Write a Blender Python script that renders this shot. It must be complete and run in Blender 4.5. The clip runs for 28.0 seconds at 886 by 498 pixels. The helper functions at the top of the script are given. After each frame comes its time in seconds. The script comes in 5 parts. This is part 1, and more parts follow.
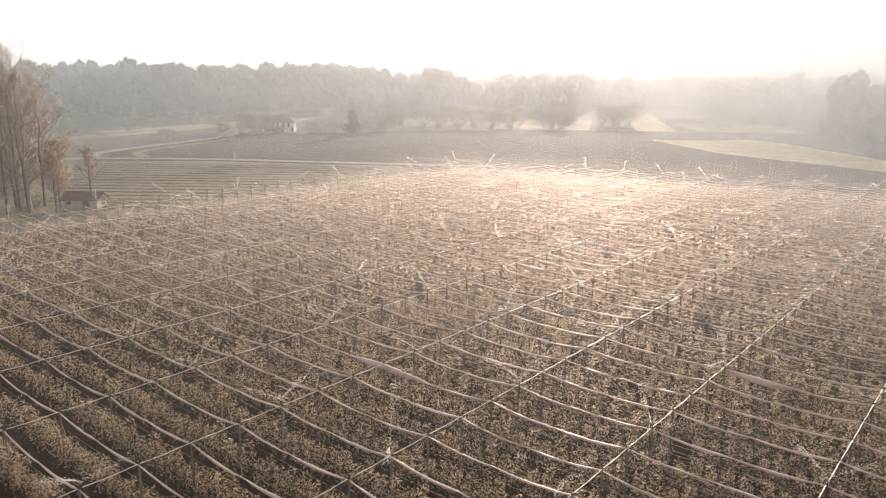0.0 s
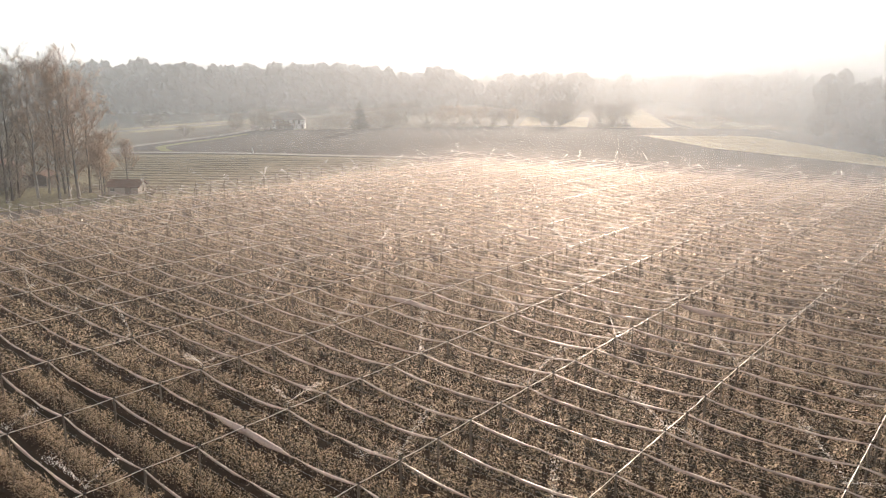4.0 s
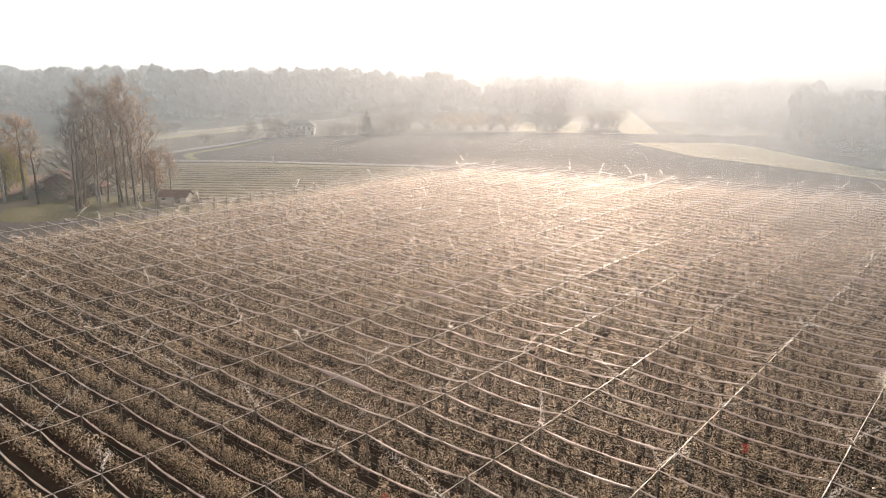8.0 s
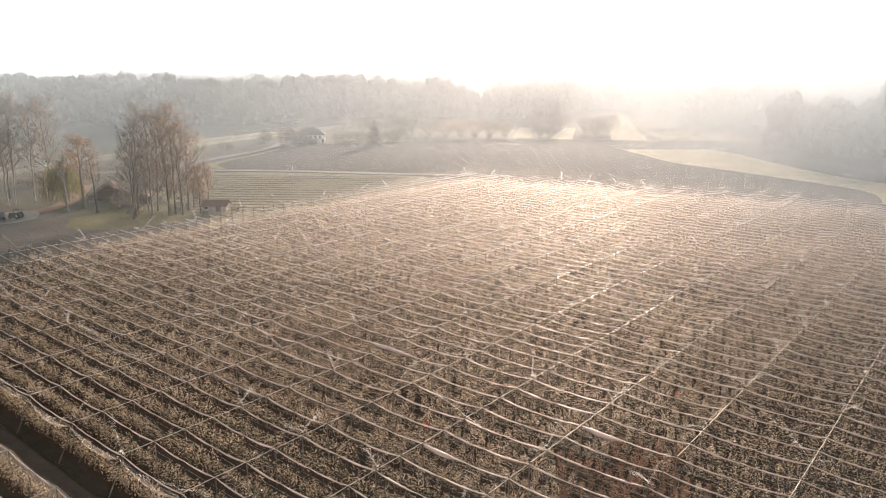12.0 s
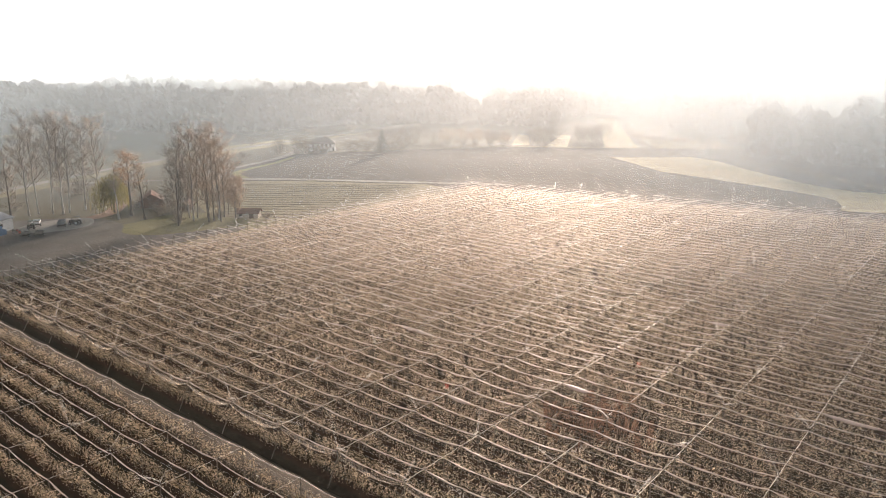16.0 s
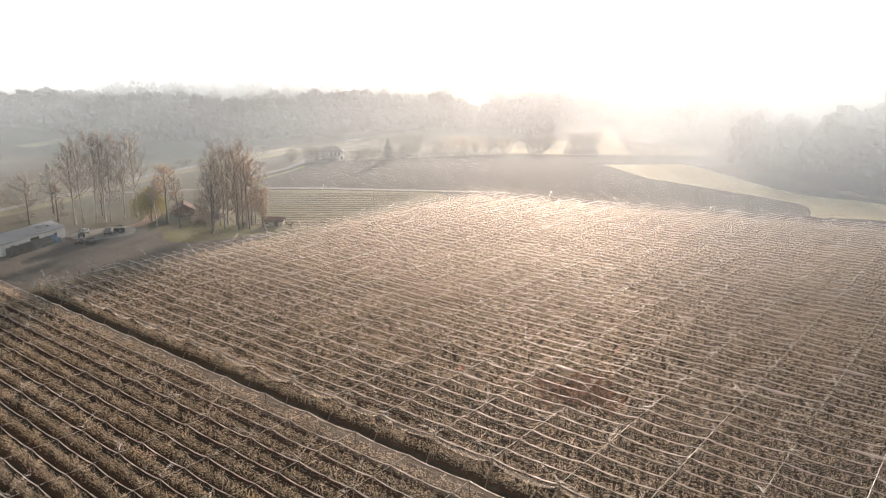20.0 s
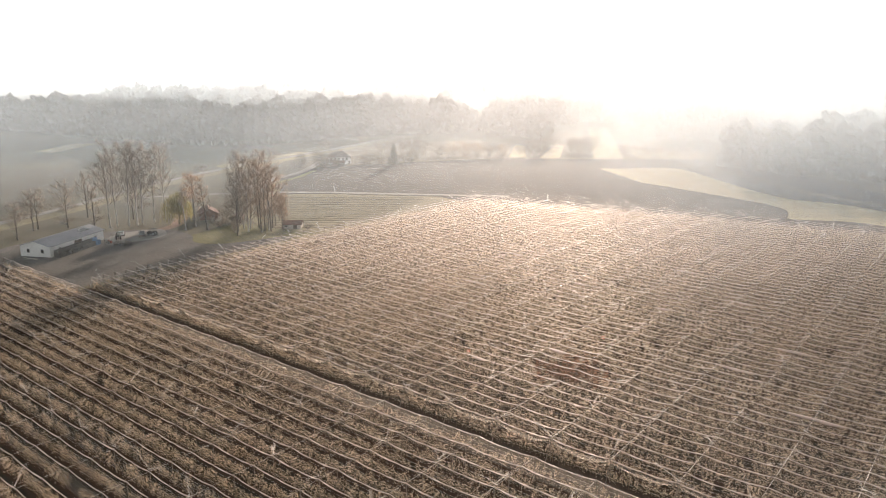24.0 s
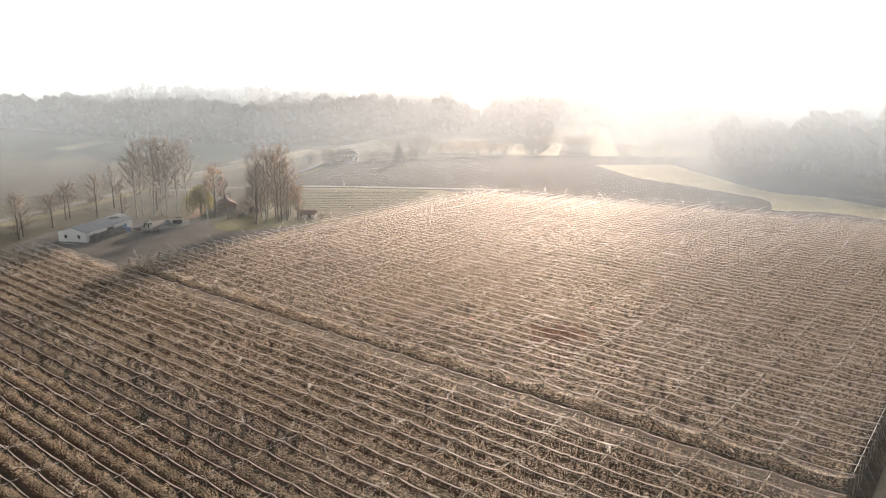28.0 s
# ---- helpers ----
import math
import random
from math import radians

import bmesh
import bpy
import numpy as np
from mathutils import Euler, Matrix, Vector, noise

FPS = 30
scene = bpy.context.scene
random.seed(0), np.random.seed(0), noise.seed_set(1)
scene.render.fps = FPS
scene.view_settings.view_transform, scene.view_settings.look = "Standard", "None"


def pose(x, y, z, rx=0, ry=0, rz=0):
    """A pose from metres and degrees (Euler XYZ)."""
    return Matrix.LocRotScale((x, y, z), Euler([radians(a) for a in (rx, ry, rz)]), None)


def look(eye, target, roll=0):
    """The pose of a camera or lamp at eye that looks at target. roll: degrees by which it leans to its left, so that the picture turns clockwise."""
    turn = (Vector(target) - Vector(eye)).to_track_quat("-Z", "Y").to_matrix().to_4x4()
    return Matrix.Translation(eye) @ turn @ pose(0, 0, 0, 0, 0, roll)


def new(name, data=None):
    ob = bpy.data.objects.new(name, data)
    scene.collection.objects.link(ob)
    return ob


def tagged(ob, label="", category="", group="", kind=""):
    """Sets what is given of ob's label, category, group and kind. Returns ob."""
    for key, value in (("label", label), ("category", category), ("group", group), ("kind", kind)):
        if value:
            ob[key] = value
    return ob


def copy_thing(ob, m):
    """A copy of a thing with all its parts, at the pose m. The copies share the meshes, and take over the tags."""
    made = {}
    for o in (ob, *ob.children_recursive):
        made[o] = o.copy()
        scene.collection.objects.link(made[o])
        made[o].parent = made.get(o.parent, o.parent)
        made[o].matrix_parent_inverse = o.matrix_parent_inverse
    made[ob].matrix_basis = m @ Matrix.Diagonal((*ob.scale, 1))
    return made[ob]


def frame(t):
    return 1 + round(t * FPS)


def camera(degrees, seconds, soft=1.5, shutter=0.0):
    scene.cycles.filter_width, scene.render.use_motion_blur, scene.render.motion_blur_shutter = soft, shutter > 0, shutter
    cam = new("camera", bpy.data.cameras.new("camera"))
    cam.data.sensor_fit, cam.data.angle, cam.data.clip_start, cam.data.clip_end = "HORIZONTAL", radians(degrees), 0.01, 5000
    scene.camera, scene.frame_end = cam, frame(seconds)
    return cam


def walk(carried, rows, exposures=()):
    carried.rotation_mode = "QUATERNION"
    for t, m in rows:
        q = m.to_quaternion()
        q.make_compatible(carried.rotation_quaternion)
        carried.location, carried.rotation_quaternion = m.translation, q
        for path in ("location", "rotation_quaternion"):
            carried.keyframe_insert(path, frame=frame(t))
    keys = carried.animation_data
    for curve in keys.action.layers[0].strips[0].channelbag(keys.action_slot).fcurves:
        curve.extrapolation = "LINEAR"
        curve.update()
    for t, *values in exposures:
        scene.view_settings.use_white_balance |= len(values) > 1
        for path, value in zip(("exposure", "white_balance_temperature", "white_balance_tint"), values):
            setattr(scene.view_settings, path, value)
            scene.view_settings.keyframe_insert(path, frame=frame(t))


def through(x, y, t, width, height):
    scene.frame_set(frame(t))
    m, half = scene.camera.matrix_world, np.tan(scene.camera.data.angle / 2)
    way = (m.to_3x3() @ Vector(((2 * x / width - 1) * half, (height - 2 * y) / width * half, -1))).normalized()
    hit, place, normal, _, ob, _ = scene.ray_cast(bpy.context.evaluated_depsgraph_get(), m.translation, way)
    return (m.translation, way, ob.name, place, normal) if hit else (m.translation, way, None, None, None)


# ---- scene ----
cam = camera(62.52, 28.0, soft=1.0)


def aerial(x, y, z, turn, tilt, lean):
    """The drone's pose: heading, tilt below the horizon and lean in degrees."""
    return pose(x, y, z, 90 + tilt, 0, turn) @ pose(0, 0, 0, 0, 0, lean)


PATH = [
    (0, 66.81, -17.85, 25.34, 39.498, -13.241, 0.602),
    (0.5, 67.83, -19.27, 25.25, 39.576, -13.317, 0.487),
    (1, 68.88, -20.73, 25.16, 39.613, -13.287, 0.399),
    (1.5, 69.96, -22.23, 25.06, 39.654, -13.271, 0.358),
    (2, 71.09, -23.80, 24.96, 39.684, -13.274, 0.342),
    (2.5, 72.29, -25.42, 24.90, 39.629, -13.280, 0.333),
    (3, 73.50, -27.12, 24.90, 39.567, -13.227, 0.346),
    (3.5, 74.69, -28.92, 25.00, 39.602, -13.288, 0.426),
    (4, 75.93, -30.79, 25.21, 39.586, -13.308, 0.514),
    (4.5, 77.24, -32.73, 25.51, 39.505, -13.261, 0.592),
    (6.5, 83.29, -42.41, 29.13, 39.339, -13.387, 0.668),
    (7, 84.94, -45.10, 30.10, 39.295, -13.437, 0.642),
    (8, 88.32, -50.59, 31.99, 39.202, -13.592, 0.628),
    (9, 91.37, -55.88, 33.78, 39.086, -13.514, 0.586),
    (10, 94.61, -61.11, 35.58, 38.993, -13.628, 0.511),
    (11, 98.32, -66.49, 37.32, 38.999, -13.642, 0.503),
    (12, 102.19, -72.05, 39.07, 38.991, -13.723, 0.447),
    (12.5, 104.11, -74.85, 39.94, 38.986, -13.674, 0.413),
    (14.5, 111.98, -86.02, 43.40, 39.010, -13.706, 0.433),
    (15, 113.56, -88.68, 44.25, 38.975, -13.725, 0.425),
    (16, 116.52, -93.99, 45.92, 38.874, -13.669, 0.403),
    (17, 119.47, -99.17, 47.63, 38.830, -13.709, 0.477),
    (18, 122.96, -104.56, 49.53, 38.810, -13.667, 0.381),
    (19, 126.29, -109.74, 51.46, 38.743, -13.688, 0.349),
    (20, 129.49, -114.85, 53.35, 38.706, -13.675, 0.233),
    (21, 132.84, -120.06, 55.03, 38.640, -13.656, 0.160),
    (21.5, 134.40, -122.49, 55.88, 38.658, -13.642, 0.157),
    (23.5, 139.99, -131.37, 58.76, 38.646, -13.673, 0.131),
    (24, 141.40, -133.49, 59.00, 38.651, -13.700, 0.108),
    (25, 144.24, -137.71, 59.14, 38.659, -13.693, 0.108),
    (26, 147.09, -141.98, 58.87, 38.637, -13.655, 0.116),
    (27, 150.08, -146.26, 58.66, 38.675, -13.631, 0.101),
    (28, 153.25, -150.66, 58.53, 38.710, -13.602, 0.126),
]
walk(cam, [(r[0], aerial(*r[1:])) for r in PATH], [(0, 1.26), (8, 1.4), (17, 1.5), (28, 1.57)])

# ---- daylight: low morning sun ahead of the camera, thin white sky ----
SUN_TURN, SUN_HEIGHT = 27.0, 11.5  # degrees: azimuth west of +y, elevation
sun_dir = Vector((-math.sin(radians(SUN_TURN)) * math.cos(radians(SUN_HEIGHT)),
                  math.cos(radians(SUN_TURN)) * math.cos(radians(SUN_HEIGHT)), math.sin(radians(SUN_HEIGHT))))
world = bpy.data.worlds.new("sky")
scene.world = world
world.use_nodes = True
wn = world.node_tree.nodes
wl = world.node_tree.links
sky = wn.new("ShaderNodeTexSky")
sky.sky_type = "NISHITA"
sky.sun_disc = False
sky.sun_elevation = radians(SUN_HEIGHT)
sky.sun_rotation = radians(-SUN_TURN)
sky.dust_density = 2.0
sky.air_density = 1.2
bg = wn["Background"]
bg.inputs["Strength"].default_value = 0.07
pale = wn.new("ShaderNodeHueSaturation")  # thin high cloud whitens the sky
pale.inputs["Saturation"].default_value = 0.3
wl.new(sky.outputs["Color"], pale.inputs["Color"])
# ground haze whitens the lowest sky all round
where = wn.new("ShaderNodeTexCoord")
height = wn.new("ShaderNodeSeparateXYZ")
wl.new(where.outputs["Generated"], height.inputs[0])
band_n = wn.new("ShaderNodeMapRange")
band_n.interpolation_type = "SMOOTHSTEP"
band_n.inputs["From Min"].default_value = 0.1
band_n.inputs["From Max"].default_value = 0.22
band_n.inputs["To Min"].default_value = 0.85
band_n.inputs["To Max"].default_value = 0.0
wl.new(height.outputs["Z"], band_n.inputs["Value"])
haze = wn.new("ShaderNodeMix")
haze.data_type = "RGBA"
# the haze glows most towards the sun and dims to half opposite to it
toward = wn.new("ShaderNodeVectorMath")
toward.operation = "DOT_PRODUCT"
wl.new(where.outputs["Generated"], toward.inputs[0])
toward.inputs[1].default_value = sun_dir
glow = wn.new("ShaderNodeMapRange")
glow.interpolation_type = "SMOOTHSTEP"
glow.inputs["From Min"].default_value = -0.6
glow.inputs["From Max"].default_value = 0.7
glow.inputs["To Min"].default_value = 0.3
glow.inputs["To Max"].default_value = 1.0
wl.new(toward.outputs["Value"], glow.inputs["Value"])
thin = wn.new("ShaderNodeMath")
thin.operation = "MULTIPLY"
wl.new(band_n.outputs[0], thin.inputs[0])
wl.new(glow.outputs[0], thin.inputs[1])
wl.new(thin.outputs[0], haze.inputs["Factor"])
wl.new(pale.outputs["Color"], haze.inputs["A"])
haze.inputs["B"].default_value = (10.5, 10.3, 10.1, 1)
wl.new(haze.outputs["Result"], bg.inputs["Color"])
sun = new("sun", bpy.data.lights.new("sun", "SUN"))
sun.data.energy = 5.0
sun.data.angle = radians(1.5)
sun.data.color = (1.0, 0.81, 0.66)
sun.matrix_world = look(sun_dir * 200, (0, 0, 0))
scene.cycles.transparent_max_bounces = 96
# ---- materials ----
MATS = {}


def mat(name, colours, rough=0.8, grain=4.0, patch=0.15, bump=0.3, island=False, through=0.0, metal=0.0, spec=0.04, shift=0.25, wet=0.0, ahead=0.0, glint=(0.8, 0.72, 0.62)):
    """Two-scale procedural surface: fine grain and broad patches mix the colours; island varies each piece; through lets light pass; ahead sends part of it on towards the side away from the sun."""
    if name in MATS:
        return MATS[name]
    m = bpy.data.materials.new(name)
    m.use_nodes = True
    n, k = m.node_tree.nodes, m.node_tree.links
    p = n["Principled BSDF"]
    p.inputs["Roughness"].default_value = rough
    p.inputs["Metallic"].default_value = metal
    p.inputs["Specular IOR Level"].default_value = spec
    p.inputs["Coat Weight"].default_value = wet
    p.inputs["Coat Roughness"].default_value = 0.35
    geo = n.new("ShaderNodeNewGeometry")
    fine = n.new("ShaderNodeTexNoise")
    fine.inputs["Scale"].default_value = grain
    fine.inputs["Detail"].default_value = 6.0
    broad = n.new("ShaderNodeTexNoise")
    broad.inputs["Scale"].default_value = patch
    broad.inputs["Detail"].default_value = 3.0
    k.new(geo.outputs["Position"], fine.inputs["Vector"])
    k.new(geo.outputs["Position"], broad.inputs["Vector"])
    add = n.new("ShaderNodeMath")
    add.operation = "ADD"
    k.new(fine.outputs["Fac"], add.inputs[0])
    k.new(broad.outputs["Fac"], add.inputs[1])
    if island:
        sc = n.new("ShaderNodeMath")
        sc.operation = "MULTIPLY_ADD"
        k.new(geo.outputs["Random Per Island"], sc.inputs[0])
        sc.inputs[1].default_value = 1.0
        k.new(add.outputs[0], sc.inputs[2])
        last, top = sc, 2.6
    else:
        last, top = add, 2.0
    half = n.new("ShaderNodeMapRange")
    half.inputs["From Min"].default_value = shift * top
    half.inputs["From Max"].default_value = (1 - shift) * top
    k.new(last.outputs[0], half.inputs["Value"])
    ramp = n.new("ShaderNodeValToRGB")
    el = ramp.color_ramp.elements
    el[0].color, el[1].color = (*colours[0], 1), (*colours[-1], 1)
    for i, c in enumerate(colours[1:-1], 1):
        e = el.new(i / (len(colours) - 1))
        e.color = (*c, 1)
    k.new(half.outputs[0], ramp.inputs["Fac"])
    k.new(ramp.outputs["Color"], p.inputs["Base Color"])
    if bump:
        b = n.new("ShaderNodeBump")
        b.inputs["Strength"].default_value = bump
        b.inputs["Distance"].default_value = 0.05
        k.new(fine.outputs["Fac"], b.inputs["Height"])
        k.new(b.outputs["Normal"], p.inputs["Normal"])
    if through:
        t = n.new("ShaderNodeBsdfTranslucent")
        k.new(ramp.outputs["Color"], t.inputs["Color"])
        mix = n.new("ShaderNodeMixShader")
        mix.inputs["Fac"].default_value = through
        k.new(p.outputs["BSDF"], mix.inputs[1])
        k.new(t.outputs["BSDF"], mix.inputs[2])
        last = mix
        if ahead:
            fwd = n.new("ShaderNodeBsdfRefraction")
            fwd.inputs["Color"].default_value = (*glint, 1)
            fwd.inputs["Roughness"].default_value = 0.9
            fwd.inputs["IOR"].default_value = 1.6
            last = n.new("ShaderNodeMixShader")
            last.inputs["Fac"].default_value = ahead
            k.new(mix.outputs[0], last.inputs[1])
            k.new(fwd.outputs[0], last.inputs[2])
        k.new(last.outputs[0], n["Material Output"].inputs["Surface"])
    MATS[name] = m
    return m


NET = mat("hail_net_cloth", [(0.42, 0.365, 0.345), (0.57, 0.5, 0.47), (0.74, 0.665, 0.63)], 0.5, 9.0, 0.4, 0.4, through=0.4, spec=0.5, wet=0.15)
NET_OPEN = mat("open_net_cloth", [(0.5, 0.44, 0.38), (0.68, 0.6, 0.53)], 0.6, 12.0, 0.6, 0.3, through=0.5, spec=0.3, ahead=0.1)
ROPE = mat("pale_rope", [(0.88, 0.81, 0.73), (0.96, 0.91, 0.85)], 0.3, 20.0, 0.5, 0.0, spec=1.0, through=0.15, wet=0.9)
WIRE = mat("galvanised_wire", [(0.45, 0.43, 0.41), (0.65, 0.62, 0.59)], 0.42, 20.0, 0.5, 0.0, metal=0.9)
POST = mat("weathered_post", [(0.1, 0.08, 0.065), (0.2, 0.17, 0.14), (0.3, 0.26, 0.22)], 0.85, 7.0, 0.6, 0.5)
CAP = mat("dark_cap", [(0.03, 0.03, 0.03), (0.06, 0.055, 0.05)], 0.5, 9.0, 0.5, 0.0)
BARK = mat("apple_bark", [(0.1, 0.068, 0.045), (0.2, 0.145, 0.1)], 0.9, 9.0, 0.6, 0.0)
LEAF = mat("apple_leaf", [(0.06, 0.039, 0.021), (0.25, 0.178, 0.098), (0.5, 0.388, 0.24), (0.8, 0.675, 0.52)], 0.35, 2.0, 0.08, 0.0, island=True, through=0.52, spec=0.6, shift=0.14, wet=0.6, ahead=0.38, glint=(1.0, 0.87, 0.78))
REDLEAF = mat("rusty_apple_leaf", [(0.1, 0.05, 0.03), (0.22, 0.11, 0.065), (0.34, 0.19, 0.12), (0.46, 0.3, 0.2)], 0.5, 2.0, 0.08, 0.0, island=True, through=0.5, spec=0.4, shift=0.12, wet=0.2, ahead=0.12, glint=(0.9, 0.6, 0.45))

# ---- building helpers ----
def mesh_object(name, verts, faces, material, parent=None, label="", smooth=False):
    me = bpy.data.meshes.new(name)
    me.from_pydata(verts, [], faces)
    me.materials.append(material)
    if smooth:
        me.shade_smooth()
    ob = new(name, me)
    if parent:
        ob.parent = parent
    if label:
        tagged(ob, label)
    return ob


def array_object(name, verts, faces, material, parent=None):
    """One mesh from number arrays: verts (n, 3), faces all of one corner count."""
    me = bpy.data.meshes.new(name)
    nv, nf, c = len(verts), len(faces), faces.shape[1]
    me.vertices.add(nv)
    me.vertices.foreach_set("co", np.ascontiguousarray(verts, dtype=np.float32).ravel())
    me.loops.add(nf * c)
    me.loops.foreach_set("vertex_index", np.ascontiguousarray(faces, dtype=np.int32).ravel())
    me.polygons.add(nf)
    me.polygons.foreach_set("loop_start", np.arange(0, nf * c, c, dtype=np.int32))
    me.update(calc_edges=True)
    me.materials.append(material)
    ob = new(name, me)
    if parent:
        ob.parent = parent
    return ob


def part(name, bm, material, parent, label=""):
    me = bpy.data.meshes.new(name)
    bm.to_mesh(me)
    bm.free()
    me.materials.append(material)
    ob = new(name, me)
    ob.parent = parent
    if label:
        tagged(ob, label)
    return ob


def thing(name, x, y, z=0.0, turn=0.0, label="", category="", group="", kind=""):
    ob = new(name)
    ob.matrix_basis = pose(x, y, z, 0, 0, turn)
    return tagged(ob, label, category, group, kind)


def box(bm, x0, y0, z0, x1, y1, z1, bevel=0.0):
    r = bmesh.ops.create_cube(bm, size=1.0)
    bmesh.ops.scale(bm, vec=(x1 - x0, y1 - y0, z1 - z0), verts=r["verts"])
    bmesh.ops.translate(bm, vec=((x0 + x1) / 2, (y0 + y1) / 2, (z0 + z1) / 2), verts=r["verts"])
    if bevel:
        es = list({e for v in r["verts"] for e in v.link_edges})
        bmesh.ops.bevel(bm, geom=es, offset=bevel, segments=1, affect="EDGES")
    return bm


def boxed(x0, y0, z0, x1, y1, z1, bevel=0.0):
    return box(bmesh.new(), x0, y0, z0, x1, y1, z1, bevel)


# ---- ground and fields ----
GRASS = mat("rough_grass", [(0.055, 0.05, 0.032), (0.1, 0.09, 0.06), (0.15, 0.135, 0.095)], 0.9, 1.2, 0.02, 0.6)
SOIL = mat("ploughed_soil", [(0.022, 0.019, 0.017), (0.034, 0.029, 0.026), (0.05, 0.043, 0.038)], 0.95, 1.5, 0.015, 0.8)
STUBBLE = mat("pale_stubble", [(0.34, 0.28, 0.15), (0.44, 0.365, 0.21), (0.5, 0.42, 0.27)], 0.9, 0.8, 0.02, 0.5)
GRAVEL = mat("pale_gravel", [(0.17, 0.16, 0.145), (0.25, 0.235, 0.215), (0.32, 0.305, 0.28)], 0.9, 2.5, 0.05, 0.4)
YARD = mat("yard_dirt", [(0.055, 0.051, 0.045), (0.11, 0.101, 0.089), (0.185, 0.17, 0.15)], 0.9, 1.5, 0.06, 0.5)
MEADOW = mat("frosty_meadow", [(0.13, 0.115, 0.066), (0.19, 0.165, 0.1), (0.26, 0.225, 0.14)], 0.9, 0.8, 0.03, 0.5)


def field(name, outline, z, material, label, category, step=0.0):
    """A flat field of the given outline, lying a little proud of the ground."""
    bm = bmesh.new()
    vs = [bm.verts.new((x, y, z)) for x, y in outline]
    f = bm.faces.new(vs)
    if f.normal.z < 0:
        f.normal_flip()
    f.normal_update()
    if f.normal.z < 0:
        bmesh.ops.reverse_faces(bm, faces=[f])
    bmesh.ops.triangulate(bm, faces=bm.faces[:])
    me = bpy.data.meshes.new(name)
    bm.to_mesh(me)
    bm.free()
    me.materials.append(material)
    return tagged(new(name, me), label, category, kind="structure")


def strip(points, width):
    """The outline of a band of that width along a line of points."""
    left, right = [], []
    for i, (x, y) in enumerate(points):
        a, b = points[max(i - 1, 0)], points[min(i + 1, len(points) - 1)]
        d = Vector((b[0] - a[0], b[1] - a[1])).normalized() * (width / 2)
        left.append((x - d.y, y + d.x))
        right.append((x + d.y, y - d.x))
    return left + right[::-1]


def smooth_line(points, n=6):
    """More points along a soft curve through the given ones."""
    out = []
    for i in range(len(points) - 1):
        p0, p1, p2, p3 = (Vector(points[min(max(i + o, 0), len(points) - 1)]) for o in (-1, 0, 1, 2))
        for s in range(n):
            t = s / n
            q = 0.5 * (2 * p1 + (p2 - p0) * t + (2 * p0 - 5 * p1 + 4 * p2 - p3) * t * t + (3 * p1 - p0 - 3 * p2 + p3) * t ** 3)
            out.append((q.x, q.y))
    return out + [tuple(points[-1])]


field("ground", [(-2600, -1500), (2600, -1500), (2600, 3200), (-2600, 3200)], 0.0, GRASS, "rough brown-green autumn grassland reaching the horizon", "ground")
field("ploughed_field", smooth_line([(-172, 98), (-190, 135), (-204, 165), (-200, 190), (-141, 294), (-90, 330), (-24, 378), (40, 330), (110, 262), (170, 200), (190, 150), (60, 140), (-60, 132), (-84, 142), (-128, 116), (-160, 92)], 3), 0.03, SOIL, "grey-brown ploughed field beyond the orchard", "field")
field("stubble_field", smooth_line([(-66, 282), (-46, 300), (-27, 313), (14, 273), (53, 239), (84, 236), (140, 203), (190, 180), (150, 178), (96, 196), (70, 186), (66, 195), (57, 213), (21, 229), (-22, 244)], 3), 0.06, STUBBLE, "pale yellow-green stubble strip in the ploughed field", "field")


def striped_floor(name, period, origin):
    """Orchard floor: brown bare strips under the tree rows, rough grass in the alleys."""
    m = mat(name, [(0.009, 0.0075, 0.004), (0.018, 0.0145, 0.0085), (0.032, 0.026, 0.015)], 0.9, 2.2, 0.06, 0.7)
    n, k = m.node_tree.nodes, m.node_tree.links
    p = n["Principled BSDF"]
    geo = n.new("ShaderNodeNewGeometry")
    sep = n.new("ShaderNodeSeparateXYZ")
    k.new(geo.outputs["Position"], sep.inputs[0])
    nz = n.new("ShaderNodeTexNoise")
    nz.inputs["Scale"].default_value = 0.9
    nz.inputs["Detail"].default_value = 5.0
    k.new(geo.outputs["Position"], nz.inputs["Vector"])
    wob = n.new("ShaderNodeMath")
    wob.operation = "MULTIPLY_ADD"
    k.new(nz.outputs["Fac"], wob.inputs[0])
    wob.inputs[1].default_value = 0.9
    k.new(sep.outputs["Y"], wob.inputs[2])
    off = n.new("ShaderNodeMath")
    off.operation = "SUBTRACT"
    k.new(wob.outputs[0], off.inputs[0])
    off.inputs[1].default_value = origin + 0.45
    pp = n.new("ShaderNodeMath")
    pp.operation = "PINGPONG"
    k.new(off.outputs[0], pp.inputs[0])
    pp.inputs[1].default_value = period / 2
    edge = n.new("ShaderNodeMapRange")
    edge.inputs["From Min"].default_value = 0.45
    edge.inputs["From Max"].default_value = 0.85
    k.new(pp.outputs[0], edge.inputs["Value"])
    ramp = [q for q in n if q.bl_idname == "ShaderNodeValToRGB"][0]
    mixc = n.new("ShaderNodeMix")
    mixc.data_type = "RGBA"
    k.new(edge.outputs[0], mixc.inputs["Factor"])
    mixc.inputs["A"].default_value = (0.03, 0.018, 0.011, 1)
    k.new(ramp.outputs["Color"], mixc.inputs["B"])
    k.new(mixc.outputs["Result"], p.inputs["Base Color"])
    return m


